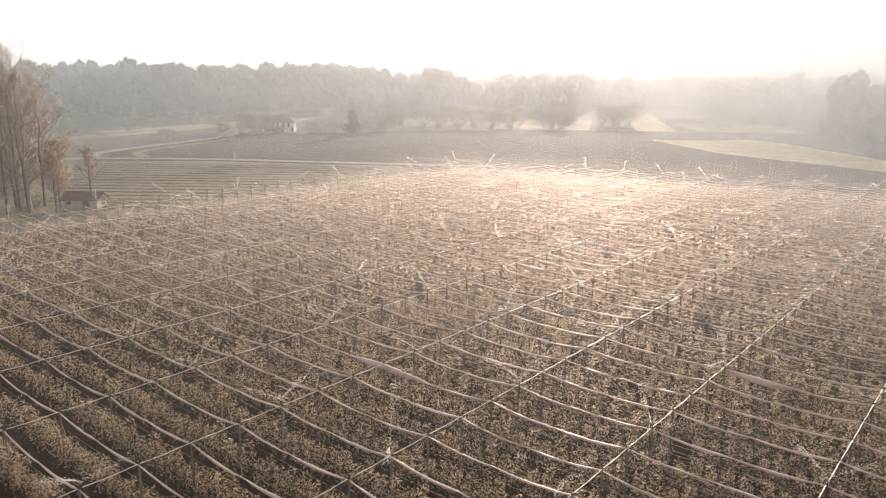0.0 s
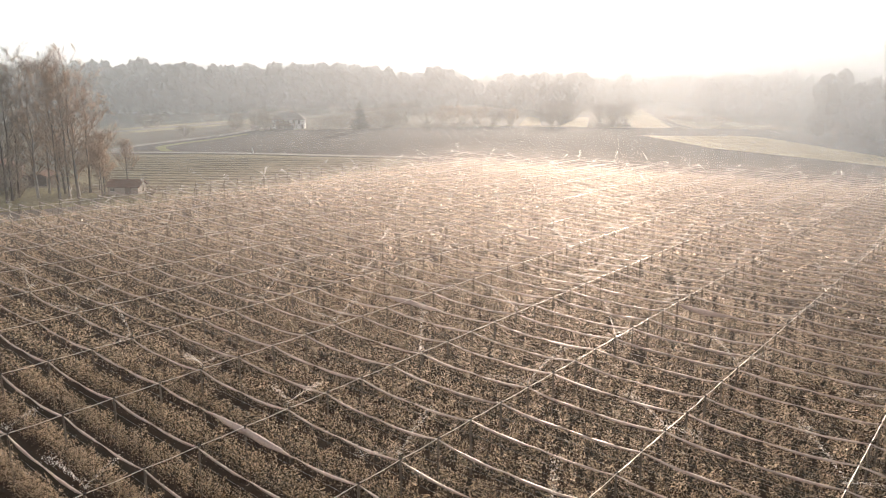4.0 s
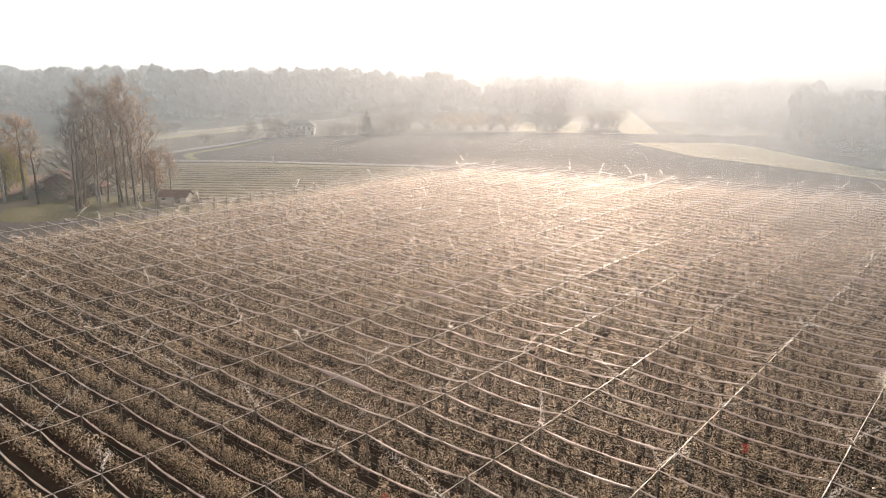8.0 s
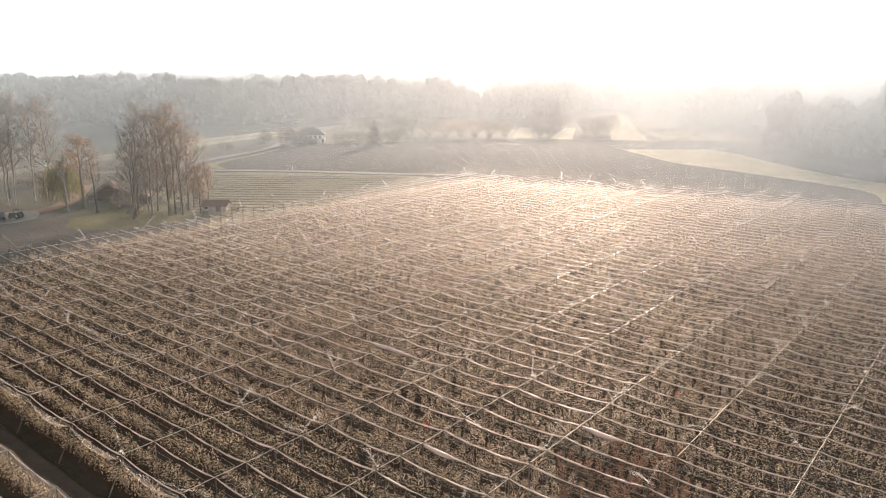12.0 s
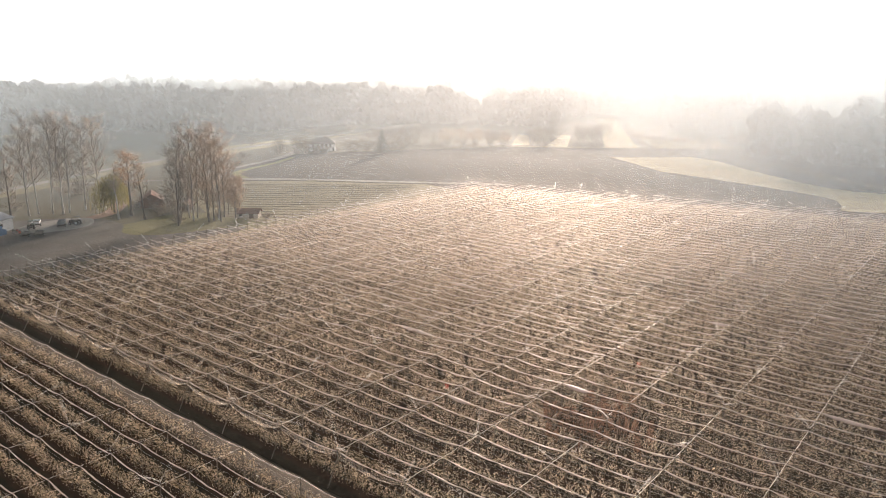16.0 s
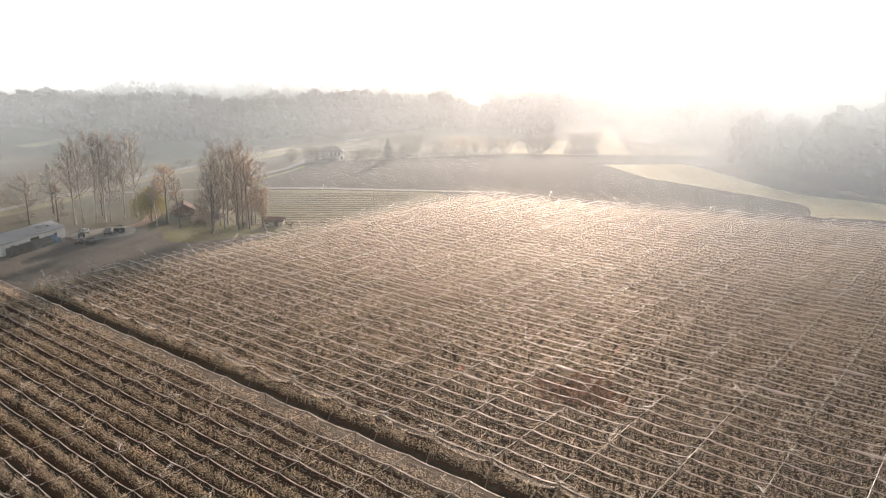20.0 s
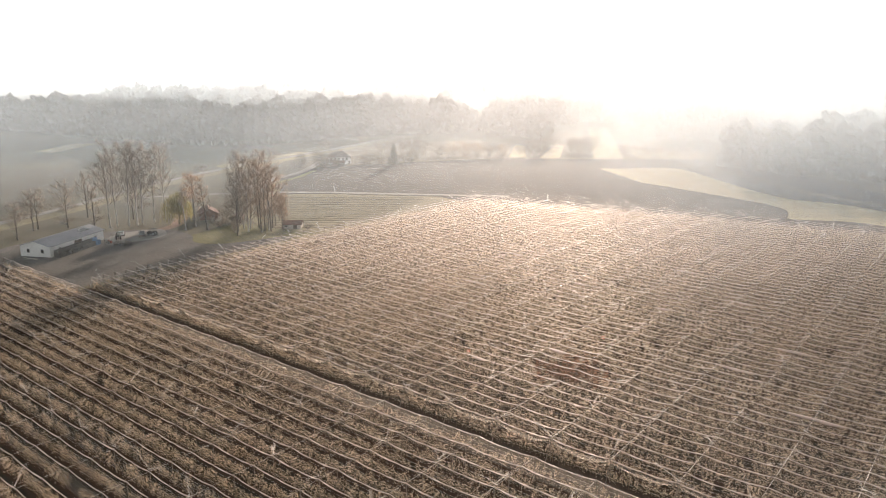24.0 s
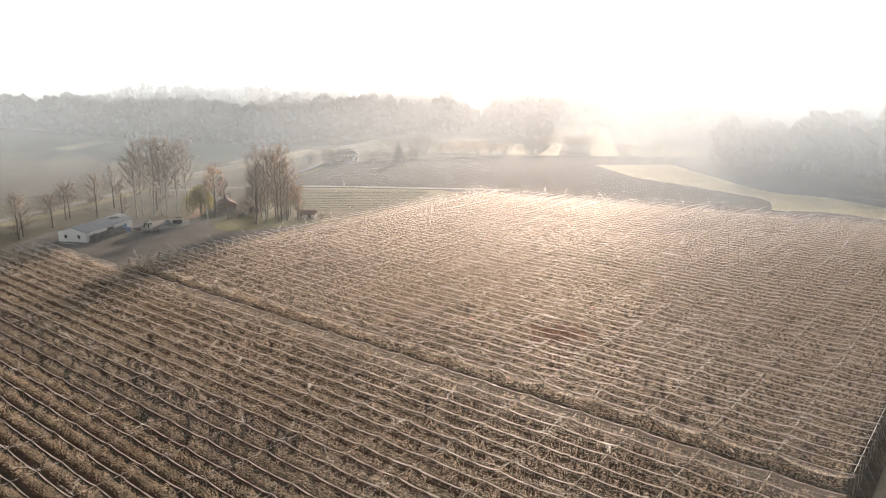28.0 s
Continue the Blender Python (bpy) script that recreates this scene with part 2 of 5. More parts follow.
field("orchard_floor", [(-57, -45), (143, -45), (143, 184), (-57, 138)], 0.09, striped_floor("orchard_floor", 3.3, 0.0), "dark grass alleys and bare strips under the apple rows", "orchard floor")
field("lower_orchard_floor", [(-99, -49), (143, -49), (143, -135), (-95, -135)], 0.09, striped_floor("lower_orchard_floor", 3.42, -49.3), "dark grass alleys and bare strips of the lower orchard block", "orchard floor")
MUD = mat("track_mud", [(0.035, 0.028, 0.022), (0.06, 0.048, 0.038), (0.085, 0.07, 0.055)], 0.8, 1.6, 0.1, 0.7)
field("farm_track", [(-100, -48.9), (143, -48.9), (143, -45.1), (-100, -45.1)], 0.05, MUD, "dark muddy track between the two orchard blocks", "track")
field("hay_meadow", [(-152, 78), (-128, 110.5), (-84, 138.5), (-60, 134), (-58, 60), (-64, 44), (-90, 40), (-125, 55)], 0.05, MEADOW, "mown meadow with brown hay lying in swaths", "meadow")
field("verge_grass", [(-60, 60), (-60, -52), (-64, -52), (-80, -30), (-94, 8), (-100, 35), (-92, 42), (-66, 46)], 0.02, mat("verge_grass", [(0.085, 0.085, 0.035), (0.15, 0.14, 0.07), (0.21, 0.19, 0.115)], 0.9, 1.0, 0.08, 0.6), "green and brown grass verge beside the orchard", "grass")
field("farmyard", smooth_line([(-60, -53), (-110, -54), (-130, -30), (-124, -2), (-112, 13), (-96, 14), (-84, 8), (-74, 14), (-66, 36), (-61, 30)], 4), 0.04, YARD, "worn grey-brown dirt yard and lane by the barn", "yard")
field("gravel_patch", smooth_line([(-102, -8), (-112, -10), (-118, 0), (-114, 12), (-104, 9), (-100, 2), (-102, -8)], 4), 0.07, GRAVEL, "pale gravel patch where the vehicles stand", "yard")
field("dirt_lane", strip(smooth_line([(-112, 10), (-116, 20), (-128, 30), (-150, 44)], 5), 5), 0.06, mat("reddish_dirt", [(0.2, 0.13, 0.09), (0.3, 0.21, 0.16)], 0.9, 1.2, 0.1, 0.4), "reddish dirt lane leaving the yard", "lane")
LANE = [(-52, 160), (-82, 141.5), (-105, 127), (-128, 113), (-146, 98), (-158, 86), (-172, 68), (-190, 40)]
field("gravel_road", strip(smooth_line(LANE, 6), 4.2), 0.08, GRAVEL, "pale gravel road along the ploughed field", "road")
field("bend_road", strip(smooth_line([(-158, 86), (-170, 92), (-178, 104), (-186, 124), (-194, 146), (-205, 166), (-220, 186)], 6), 4.5), 0.1, GRAVEL, "pale gravel road bending towards the house", "road")
field("road_ditch", strip(smooth_line([(x + 2.4, y - 3.4) for x, y in LANE[:6]], 6), 2.2), 0.065, mat("ditch_weeds", [(0.015, 0.013, 0.009), (0.03, 0.026, 0.018)], 0.9, 2, 0.2, 0.5), "dark weedy ditch beside the road", "ditch")
field("road_verge", strip(smooth_line([(-151, 99), (-166, 105), (-174, 118), (-183, 140), (-196, 163)], 6), 3.5), 0.055, mat("green_verge", [(0.12, 0.13, 0.04), (0.2, 0.2, 0.08)], 0.9, 1.2, 0.2, 0.4), "green grass verge inside the road bend", "grass")
RAIL = [(-165, -40), (-190, 16), (-220, 70), (-249, 141), (-271, 224), (-309, 355), (-340, 480)]
field("far_road", strip(smooth_line(RAIL, 6), 5.0), 0.07, GRAVEL, "straight pale road behind the farm", "road")
field("far_road_verge", strip(smooth_line([(x + 9, y - 2) for x, y in RAIL], 6), 9.0), 0.04, MEADOW, "pale frosty verge along the far road", "grass")
PALE = mat("pale_meadow", [(0.2, 0.17, 0.09), (0.3, 0.26, 0.15), (0.36, 0.31, 0.2)], 0.9, 0.6, 0.03, 0.4)
DUN = mat("dun_field", [(0.06, 0.054, 0.036), (0.09, 0.08, 0.056), (0.125, 0.11, 0.08)], 0.9, 0.5, 0.02, 0.5)
field("dun_meadow", [(-200, -12), (-228, 48), (-300, 78), (-372, 40), (-420, -60), (-260, -120)], 0.035, DUN, "dull brown-grey stubble meadow behind the farm", "meadow")
field("dark_field", [(-232, 62), (-258, 140), (-330, 200), (-440, 170), (-470, 120), (-310, 88)], 0.03, mat("dark_green_field", [(0.05, 0.055, 0.03), (0.085, 0.085, 0.05)], 0.9, 0.6, 0.03, 0.5), "dark green winter crop field", "field")
field("pale_strip", [(-420, 108), (-440, 104), (-475, 150), (-462, 166)], 0.06, PALE, "pale stubble strip before the woods", "field")
field("pale_strip", [(-232, 130), (-262, 138), (-285, 226), (-262, 232)], 0.06, PALE, "pale meadow strip beside the far road", "field")
field("pale_strip", [(-172, 100), (-186, 96), (-216, 120), (-238, 180), (-226, 186), (-206, 150)], 0.05, DUN, "brown grass between the two roads", "field")
field("far_strip", [(-146, 301), (-137, 308.5), (-176, 368), (-189, 375)], 0.08, STUBBLE, "small bright green-yellow meadow beyond the bushes", "field")
field("far_strip", [(-125.5, 308.5), (-114.4, 317.5), (-156, 397), (-164, 397)], 0.08, STUBBLE, "small bright green-yellow meadow beyond the bushes", "field")
field("far_strip", [(-94.5, 330), (-78.7, 343), (-223.5, 610), (-239.5, 596.5)], 0.08, STUBBLE, "bright strip of meadow running up to the far woods", "field")
field("field_path", strip(smooth_line([(-141, 295), (-112, 315), (-77, 340.5), (-24, 380), (10, 400)], 5), 2.5), 0.1, PALE, "pale grass path on the far side of the ploughed field", "path")
field("field_path", strip(smooth_line([(5, 318), (15, 305), (37, 284), (57, 266), (79, 251), (103, 246), (150, 240)], 5), 6), 0.07, DUN, "grey-brown track before the woods", "path")
field("bush_meadow", [(-70, 350), (-24, 385), (-60, 430), (-110, 410)], 0.06, PALE, "pale frosty meadow among the far bushes", "meadow")

# hay swaths: low uneven ridges
def swath(a, b, seed):
    r = np.random.RandomState(seed)
    a, b = np.array(a, float), np.array(b, float)
    L = np.linalg.norm(b - a)
    d = (b - a) / L
    s = np.array([-d[1], d[0]])
    n = int(L / 1.2)
    v = []
    for i in range(n + 1):
        c = a + d * L * i / n + s * r.normal(0, 0.12)
        w, h = 0.8 * r.uniform(.5, 1.4), 0.2 * r.uniform(.3, 1.5)
        for o, z in ((-w, 0.05), (-w * .4, h), (w * .4, h * .9), (w, 0.05)):
            v.append((*(c + s * o), z))
    f = [(i * 4 + j, i * 4 + j + 1, i * 4 + j + 5, i * 4 + j + 4) for i in range(n) for j in range(3)]
    return np.array(v), np.array(f)


HAY = mat("hay", [(0.08, 0.068, 0.042), (0.12, 0.1, 0.062), (0.17, 0.14, 0.09)], 0.95, 2.5, 0.1, 0.6)
inside = []
for i in range(16):
    o = 3.2 + i * 4.6  # distance from the road
    t0, t1 = -0.04 - 0.012 * i, 1.0 - 0.02 * i
    a = Vector((-148, 82)); b = Vector((-82, 134))
    d = (b - a); nrm = Vector((d.y, -d.x)).normalized()
    p, q = a + d * max(0.0, t0 + i * 0.035) + nrm * o, a + d * t1 + nrm * o
    qx = min(q.x, -61.0)
    q = p + (q - p) * ((qx - p.x) / (q.x - p.x)) if q.x > qx else q
    if (q - p).length > 12:
        inside.append(swath(p, q, 300 + i))
vs, fs, nn = [], [], 0
for v, f in inside:
    vs.append(v); fs.append(f + nn); nn += len(v)
tagged(array_object("hay_swaths", np.concatenate(vs), np.concatenate(fs), HAY), "long brown swaths of mown hay on the meadow", "hay", kind="stuff")

# ---- orchard: two blocks of netted apple rows ----
ROW, SPAN, TOP = 3.3, 10.046, 4.0
ROW2, SPAN2, X2 = 3.42, 10.046, 91.4 - 10.046 * 9
FIRST, LAST = -14, 54


def far_end(x):
    return 136.5 + 0.218 * (x + 56)


rng = random.Random(5)


def block_rows():
    """Every row as (y, first x, last x, span, x of wire 0, block)."""
    out = []
    for k in range(FIRST + 1, LAST):
        y = k * ROW
        x0 = -55.0
        if y > far_end(x0):
            x0 = (y - 136.5) / 0.218 - 56
        if x0 < 138:
            out.append((y, x0, 141.0, SPAN, 0.0, 1))
    for i in range(24):
        y = -49.3 - i * ROW2
        out.append((y, -97.0 + 0.15 * i, 141.0, SPAN2, X2, 2))
    return out


ROWS = block_rows()


def stations(x0, x1, span, origin):
    """Post places along a row: every wire line between the ends, and both ends."""
    a = math.ceil((x0 + 2.5 - origin) / span)
    b = math.floor((x1 - 2.5 - origin) / span)
    return [x0] + [origin + j * span for j in range(a, b + 1)] + [x1]


# places where a roll has come open: x, y, reach to both sides
OPEN = [(3 * SPAN, 6 * ROW, 3.3, 3.6), (4 * SPAN, -2 * ROW, 3.4, 3.8), (10 * SPAN, 1 * ROW, 0.3, 7.0), (5 * SPAN, 11 * ROW, 0.3, 5.5), (11 * SPAN, 6 * ROW, 4, 4), (12 * SPAN, -3 * ROW, 4, 5),
        (7 * SPAN, 20 * ROW, 3, 3), (2 * SPAN, 16 * ROW, 0.2, 4), (9 * SPAN, 14 * ROW, 0.2, 4), (7 * SPAN, -3 * ROW, 0.2, 4.5), (8 * SPAN, 9 * ROW, 3, 0.2), (6 * SPAN, -7 * ROW, 0.2, 4)]


def net_roll(y, posts, seg, ring, seed):
    """A rolled net along one row: it hangs in soft sags from post to post, drawn in at each post and mid span."""
    r = random.Random(seed)
    cx, cz, rx, rz = [], [], [], []
    for a, b in zip(posts, posts[1:]):
        fat = (r.uniform(0.8, 1.25), r.uniform(0.8, 1.25))
        drop = 0.26 * ((b - a) / 10.0) ** 2 * r.uniform(0.7, 1.3)
        for s in range(seg):
            u = s / seg
            v = (2 * u) % 1.0
            h = abs(math.sin(math.pi * v)) ** 0.7
            f = fat[int(2 * u)]
            cx.append(a + (b - a) * u)
            rx.append(0.028 + 0.04 * h * f)
            rz.append(0.034 + 0.048 * h * f)
            cz.append(TOP - 0.05 - drop * 4 * u * (1 - u) - 0.07 * h - rz[-1] * 0.6)
            for ox, oy, left, right in OPEN:
                if abs(oy - y) < .5 and -left < cx[-1] - ox < right:
                    u2 = (cx[-1] - ox + left) / (left + right)
                    rz[-1] += 0.2 * math.sin(math.pi * u2) ** .7
                    rx[-1] += 0.1 * math.sin(math.pi * u2)
                    cz[-1] = TOP - .12 - rz[-1] * .8 - drop * 2 * u * (1 - u)
    cx.append(posts[-1]); rx.append(0.04); rz.append(0.05); cz.append(TOP - 0.1)
    cx, cz, rx, rz = map(np.array, (cx, cz, rx, rz))
    jit = np.random.RandomState(seed).normal(0, 0.008, (len(cx), ring))
    ang = np.arange(ring) * 2 * np.pi / ring
    v = np.empty((len(cx), ring, 3))
    v[:, :, 0] = cx[:, None]
    v[:, :, 1] = y + rx[:, None] * np.cos(ang) + jit
    v[:, :, 2] = cz[:, None] + rz[:, None] * np.sin(ang) + jit
    i, j = np.meshgrid(np.arange(len(cx) - 1), np.arange(ring), indexing="ij")
    n = (j + 1) % ring
    f = np.stack([i * ring + j, i * ring + n, (i + 1) * ring + n, (i + 1) * ring + j], -1).reshape(-1, 4)
    return v.reshape(-1, 3), f


for i, (y, x0, x1, span, origin, blk) in enumerate(ROWS):
    v, f = net_roll(y, stations(x0, x1, span, origin), 12 if y < 60 else 8, 6 if y < 60 else 5, 100 + i)
    ob = array_object("net_roll", v, f, NET)
    ob.data.shade_smooth()
    tagged(ob, "rolled-up pale hail net hanging in sags along an orchard row", "net", "rolled nets over the rows")


def rod(a, b, r, sides=4):
    """A thin prism between two points as arrays."""
    a, b = np.array(a, float), np.array(b, float)
    d = (b - a) / np.linalg.norm(b - a)
    u = np.cross(d, (0.3, 0.2, 1.0)); u /= np.linalg.norm(u)
    w = np.cross(d, u)
    ang = np.arange(sides) * 2 * np.pi / sides
    ringv = r * (np.cos(ang)[:, None] * u + np.sin(ang)[:, None] * w)
    v = np.r_[a + ringv, b + ringv]
    f = np.array([(q, (q + 1) % sides, sides + (q + 1) % sides, sides + q) for q in range(sides)])
    return v, f


def joined(pieces):
    vs, fs, n = [], [], 0
    for v, f in pieces:
        vs.append(v); fs.append(f + n); n += len(v)
    return np.concatenate(vs), np.concatenate(fs)


# posts: those by the flight's start stand one by one, the rest as one stand
def near_stretch(x, y):
    return 18 < x < 78 and -27 < y < 62


post_bm = boxed(-.055, -.055, 0, .055, .055, TOP + .02, .012)
post0 = thing("net_post", 0, 0, 0, 0, "dark weathered post with a plastic cap carrying the net", "post", "posts of the net frame")
shaft = part("shaft", post_bm, POST, post0)
part("cap", boxed(-.075, -.075, TOP + .02, .075, .075, TOP + .1, .02), CAP, post0)
single, rest = [], []
for y, x0, x1, span, origin, blk in ROWS:
    for x in stations(x0, x1, span, origin):
        (single if near_stretch(x, y) and len(single) < 300 else rest).append((x, y))
post0.matrix_basis = pose(*single[0], 0)
for i, (x, y) in enumerate(single[1:]):
    copy_thing(post0, pose(x, y, 0, random.Random(i).uniform(-1, 1), random.Random(i + 3).uniform(-1, 1), 0))
pcs = [rod((x, y, 0), (x, y, TOP + 0.08), 0.055) for x, y in rest]
for y, x0, x1, span, origin, blk in ROWS:
    for x, s in ((x0, -1), (x1, 1)):  # end struts
        pcs.append(rod((x + s * 1.9, y, 0), (x, y, TOP - .5), 0.04))
        pcs.append(rod((x + s * .25, y + .3, 0), (x + s * .25, y + .3, TOP - .1), 0.045))
for x in stations(-55, 141, SPAN, 0):
    pcs.append(rod((x, -44.7, 0), (x, -43.1, TOP - .9), 0.065))
v, f = joined(pcs)
tagged(array_object("net_posts", v, f, POST), "rows of dark weathered posts carrying the hail nets", "posts", kind="stuff")

# trellis wires
pcs = []
for y, x0, x1, span, origin, blk in ROWS:
    bare = blk == 2 and -97 < y < -82
    for z in ((.6, 1.0, 1.4, 1.8, 2.2, 2.6, 3.0) if bare else (.9, 1.6, 2.3, 2.95)):
        for o in ((-.12, .12) if bare else (0.0,)):
            pcs.append(rod((x0, y + o, z), (x1, y + o, z), 0.007, 4))
v, f = joined(pcs)
strung = array_object("trellis_wires", v, f, WIRE)
strung.data.shade_smooth()
tagged(strung, "thin trellis wires strung along the tree rows", "wires", kind="stuff")

# cross ropes
for blk in (1, 2):
    for j in range(-9, 15):
        ys = [y for y, x0, x1, span, origin, b in ROWS if b == blk and x0 - 0.1 < origin + j * span < x1]
        if len(ys) < 3:
            continue
        x = j * SPAN + (X2 if blk == 2 else 0)
        ys.sort()
        pcs = []
        thick = 0.025 if blk == 1 else 0.016
        for a, b in zip(ys, ys[1:]):
            m = (a + b) / 2
            if blk == 1 and (j == 8 and -23.5 < m < -9.5 or j == 11 and -14 < m < 0):
                continue
            pcs += [rod((x, a, TOP + 0.03), (x, m, TOP - 0.02), thick, 6), rod((x, m, TOP - 0.02), (x, b, TOP + 0.03), thick, 6)]
        v, f = joined(pcs)
        rope = array_object("cross_rope", v, f, ROPE)
        rope.data.shade_smooth()
        tagged(rope, "taut pale rope tied across the post tops", "rope", "ropes across the rows")

# apple trees


def spindle(seed, leaves, twigs, size):
    """A slender apple tree as triangle arrays: wood and leaves apart."""
    r = np.random.RandomState(seed)
    h = 2.75 + r.uniform(-0.35, 0.35)
    wood, f4 = joined([rod((0, 0, 0), (r.normal(0, .04), r.normal(0, .04), h * 0.55), 0.032, 3), rod((0, 0, h * .5), (r.normal(0, .08), r.normal(0, .08), h), 0.018, 3)]
                      + [rod((0, 0, z), (math.cos(a) * q, math.sin(a) * q, z + r.uniform(-.1, .35)), 0.011, 3)
                         for z, a, q in zip(r.uniform(.6, h - .2, twigs), r.uniform(0, 6.28, twigs), r.uniform(.3, .75, twigs))])
    z = 0.45 + (h - 0.35) * r.beta(1.6, 1.5, leaves)
    rad = (0.22 + 0.42 * (1 - z / (h + 0.4))) * np.sqrt(r.uniform(0.05, 1.6, leaves))
    a = r.uniform(0, 2 * np.pi, leaves)
    c = np.stack([rad * np.cos(a), rad * np.sin(a), z], 1)
    d1 = r.normal(size=(leaves, 3)); d1 /= np.linalg.norm(d1, axis=1)[:, None]
    d2 = np.cross(d1, r.normal(size=(leaves, 3))); d2 /= np.linalg.norm(d2, axis=1)[:, None]
    s = size * r.uniform(0.5, 1.7, (leaves, 1))
    lv = np.stack([c - d1 * s + d2 * s * 0.38, c - d1 * s * .4 - d2 * s * 0.45, c + d1 * s], 1).reshape(-1, 3)
    lf = np.arange(leaves * 3).reshape(-1, 3)
    return wood, f4, lv, lf


def plant(places, kinds, seed, least=0.85, most=1.12):
    r = np.random.RandomState(seed)
    wv, wf, lv, lf, nw, nl = [], [], [], [], 0, 0
    for x, y in places:
        w, wq, l, lq = kinds[r.randint(len(kinds))]
        a, s = r.uniform(0, 6.28), r.uniform(least, most)
        m = np.array([[math.cos(a), -math.sin(a), 0], [math.sin(a), math.cos(a), 0], [0, 0, 1]]) * s
        o = np.array([x, y, 0.0])
        wv.append(w @ m.T + o); wf.append(wq + nw); nw += len(w)
        lv.append(l @ m.T + o); lf.append(lq + nl); nl += len(l)
    return np.concatenate(wv), np.concatenate(wf), np.concatenate(lv), np.concatenate(lf)


NEAR = [spindle(s, 400, 14, 0.06) for s in range(10)]
MID = [spindle(40 + s, 140, 2, 0.088) for s in range(10)]
FAR = [spindle(80 + s, 68, 0, 0.122) for s in range(8)]
zones = {"near": [], "mid": [], "far": [], "rusty": []}
RUSTY = (77.5, -13.5)
picked = []
for y, x0, x1, span, origin, blk in ROWS:
    x = x0 + 1.0
    while x < x1 - 0.8:
        px, py = x + rng.uniform(-.12, .12), y + rng.uniform(-.08, .08)
        thin = blk == 2 and -97 < y < -82 and x < 70
        if rng.random() < (0.75 if thin else 0.993):
            if 38 < x < 62 and -8 < y < 40 and len(picked) < 300:
                picked.append((px, py))
            elif math.hypot(px - RUSTY[0], (py - RUSTY[1]) * 1.1) < 7.5 * rng.uniform(.45, 1.25):
                zones["rusty"].append((px, py))
            elif 15 < x < 80 and -25 < y < 45:
                zones["near"].append((px, py))
            elif x > -25 and -120 < y < 85:
                zones["mid"].append((px, py))
            else:
                zones["far"].append((px, py))
        x += 1.05
for zone, kinds in (("near", NEAR), ("mid", MID), ("far", FAR), ("rusty", NEAR)):
    wv, wf, lv, lf = plant(zones[zone], kinds, 7)
    tagged(array_object("apple_tree_wood", wv, wf, BARK), "bare brown stems of slender apple trees in rows", "trees", kind="stuff")
    tagged(array_object("apple_tree_leaves", lv, lf, REDLEAF if zone == "rusty" else LEAF), "rusty red-brown autumn leaves on apple rows" if zone == "rusty" else "sparse olive-brown autumn leaves on apple rows", "leaves", kind="stuff")
singles = []
for w, wq, l, lq in NEAR:
    t = thing("apple_tree", 0, 0, 0, 0, "slender apple tree with sparse olive-brown leaves", "tree", "apple trees in the rows")
    array_object("trunk", w, wq, BARK, t)
    array_object("crown", l, lq, LEAF, t)
    singles.append(t)
for i, (x, y) in enumerate(picked):
    m = pose(x, y, 0, 0, 0, rng.uniform(0, 360))
    if i < len(singles):
        singles[i].matrix_basis = m
    else:
        copy_thing(singles[i % len(singles)], m)

# loose net sheets along the track
def net_sheet(name, y, posts, material, label, top, drop, least, seed, bulge):
    """A net cloth hung from post to post in scallops: its lower hem droops between the posts."""
    r = random.Random(seed)
    rows_n, v, f = 6, [], []
    for a, b in zip(posts, posts[1:]):
        sag, deep, lean = r.uniform(.25, .5), drop * r.uniform(.6, 1.2), r.uniform(.7, 1.2)
        for c in range(17):
            u = c / 16
            hang = math.sin(math.pi * u)
            hem = least + deep * hang ** .7 + .05 * math.sin(9 * u + seed)
            for q in range(rows_n):
                w = q / (rows_n - 1)
                v.append((a + (b - a) * u, y - bulge * lean * math.sin(math.pi * w) * hang + .03 * math.sin(23 * u + 5 * w) * w,
                          top - sag * hang - hem * w + r.uniform(-.015, .015)))
    n = 17 * rows_n
    for s_n in range(len(posts) - 1):
        for c in range(16):
            for q in range(rows_n - 1):
                o = s_n * n + c * rows_n + q
                f.append((o, o + 1, o + rows_n + 1, o + rows_n))
    ob = array_object(name, np.array(v), np.array(f), material)
    ob.data.shade_smooth()
    return tagged(ob, label, "net")


def sheer(m, name, open_share):
    """The same cloth woven wide: part of it is open mesh."""
    w = m.copy()
    w.name = name
    n, k = w.node_tree.nodes, w.node_tree.links
    out = n["Material Output"].inputs["Surface"]
    cloth = out.links[0].from_socket
    hole = n.new("ShaderNodeBsdfTransparent")
    mix = n.new("ShaderNodeMixShader")
    mix.inputs["Fac"].default_value = open_share
    k.new(cloth, mix.inputs[1])
    k.new(hole.outputs[0], mix.inputs[2])
    k.new(mix.outputs[0], out)
    return w


net_sheet("edge_net", -43.25, stations(-55, 141, SPAN, 0), sheer(NET_OPEN, "edge_net_cloth", 0.72), "loose pale edge net hanging in swags beside the track", TOP - .1, 0.75, 0.2, 77, .35)
net_sheet("side_net", -49.0, stations(-97, 141, SPAN2, X2), sheer(NET_OPEN, "side_net_cloth", 0.87), "thin pale side net hanging beside the track", TOP - .15, 0.2, 2.2, 78, .15)

# sprinklers
WATER = mat("water_spray", [(0.86, 0.84, 0.82), (0.95, 0.94, 0.93)], 0.2, 3.0, 0.5, 0.0, through=0.6, spec=0.6, ahead=0.35, glint=(1.0, 0.93, 0.86))


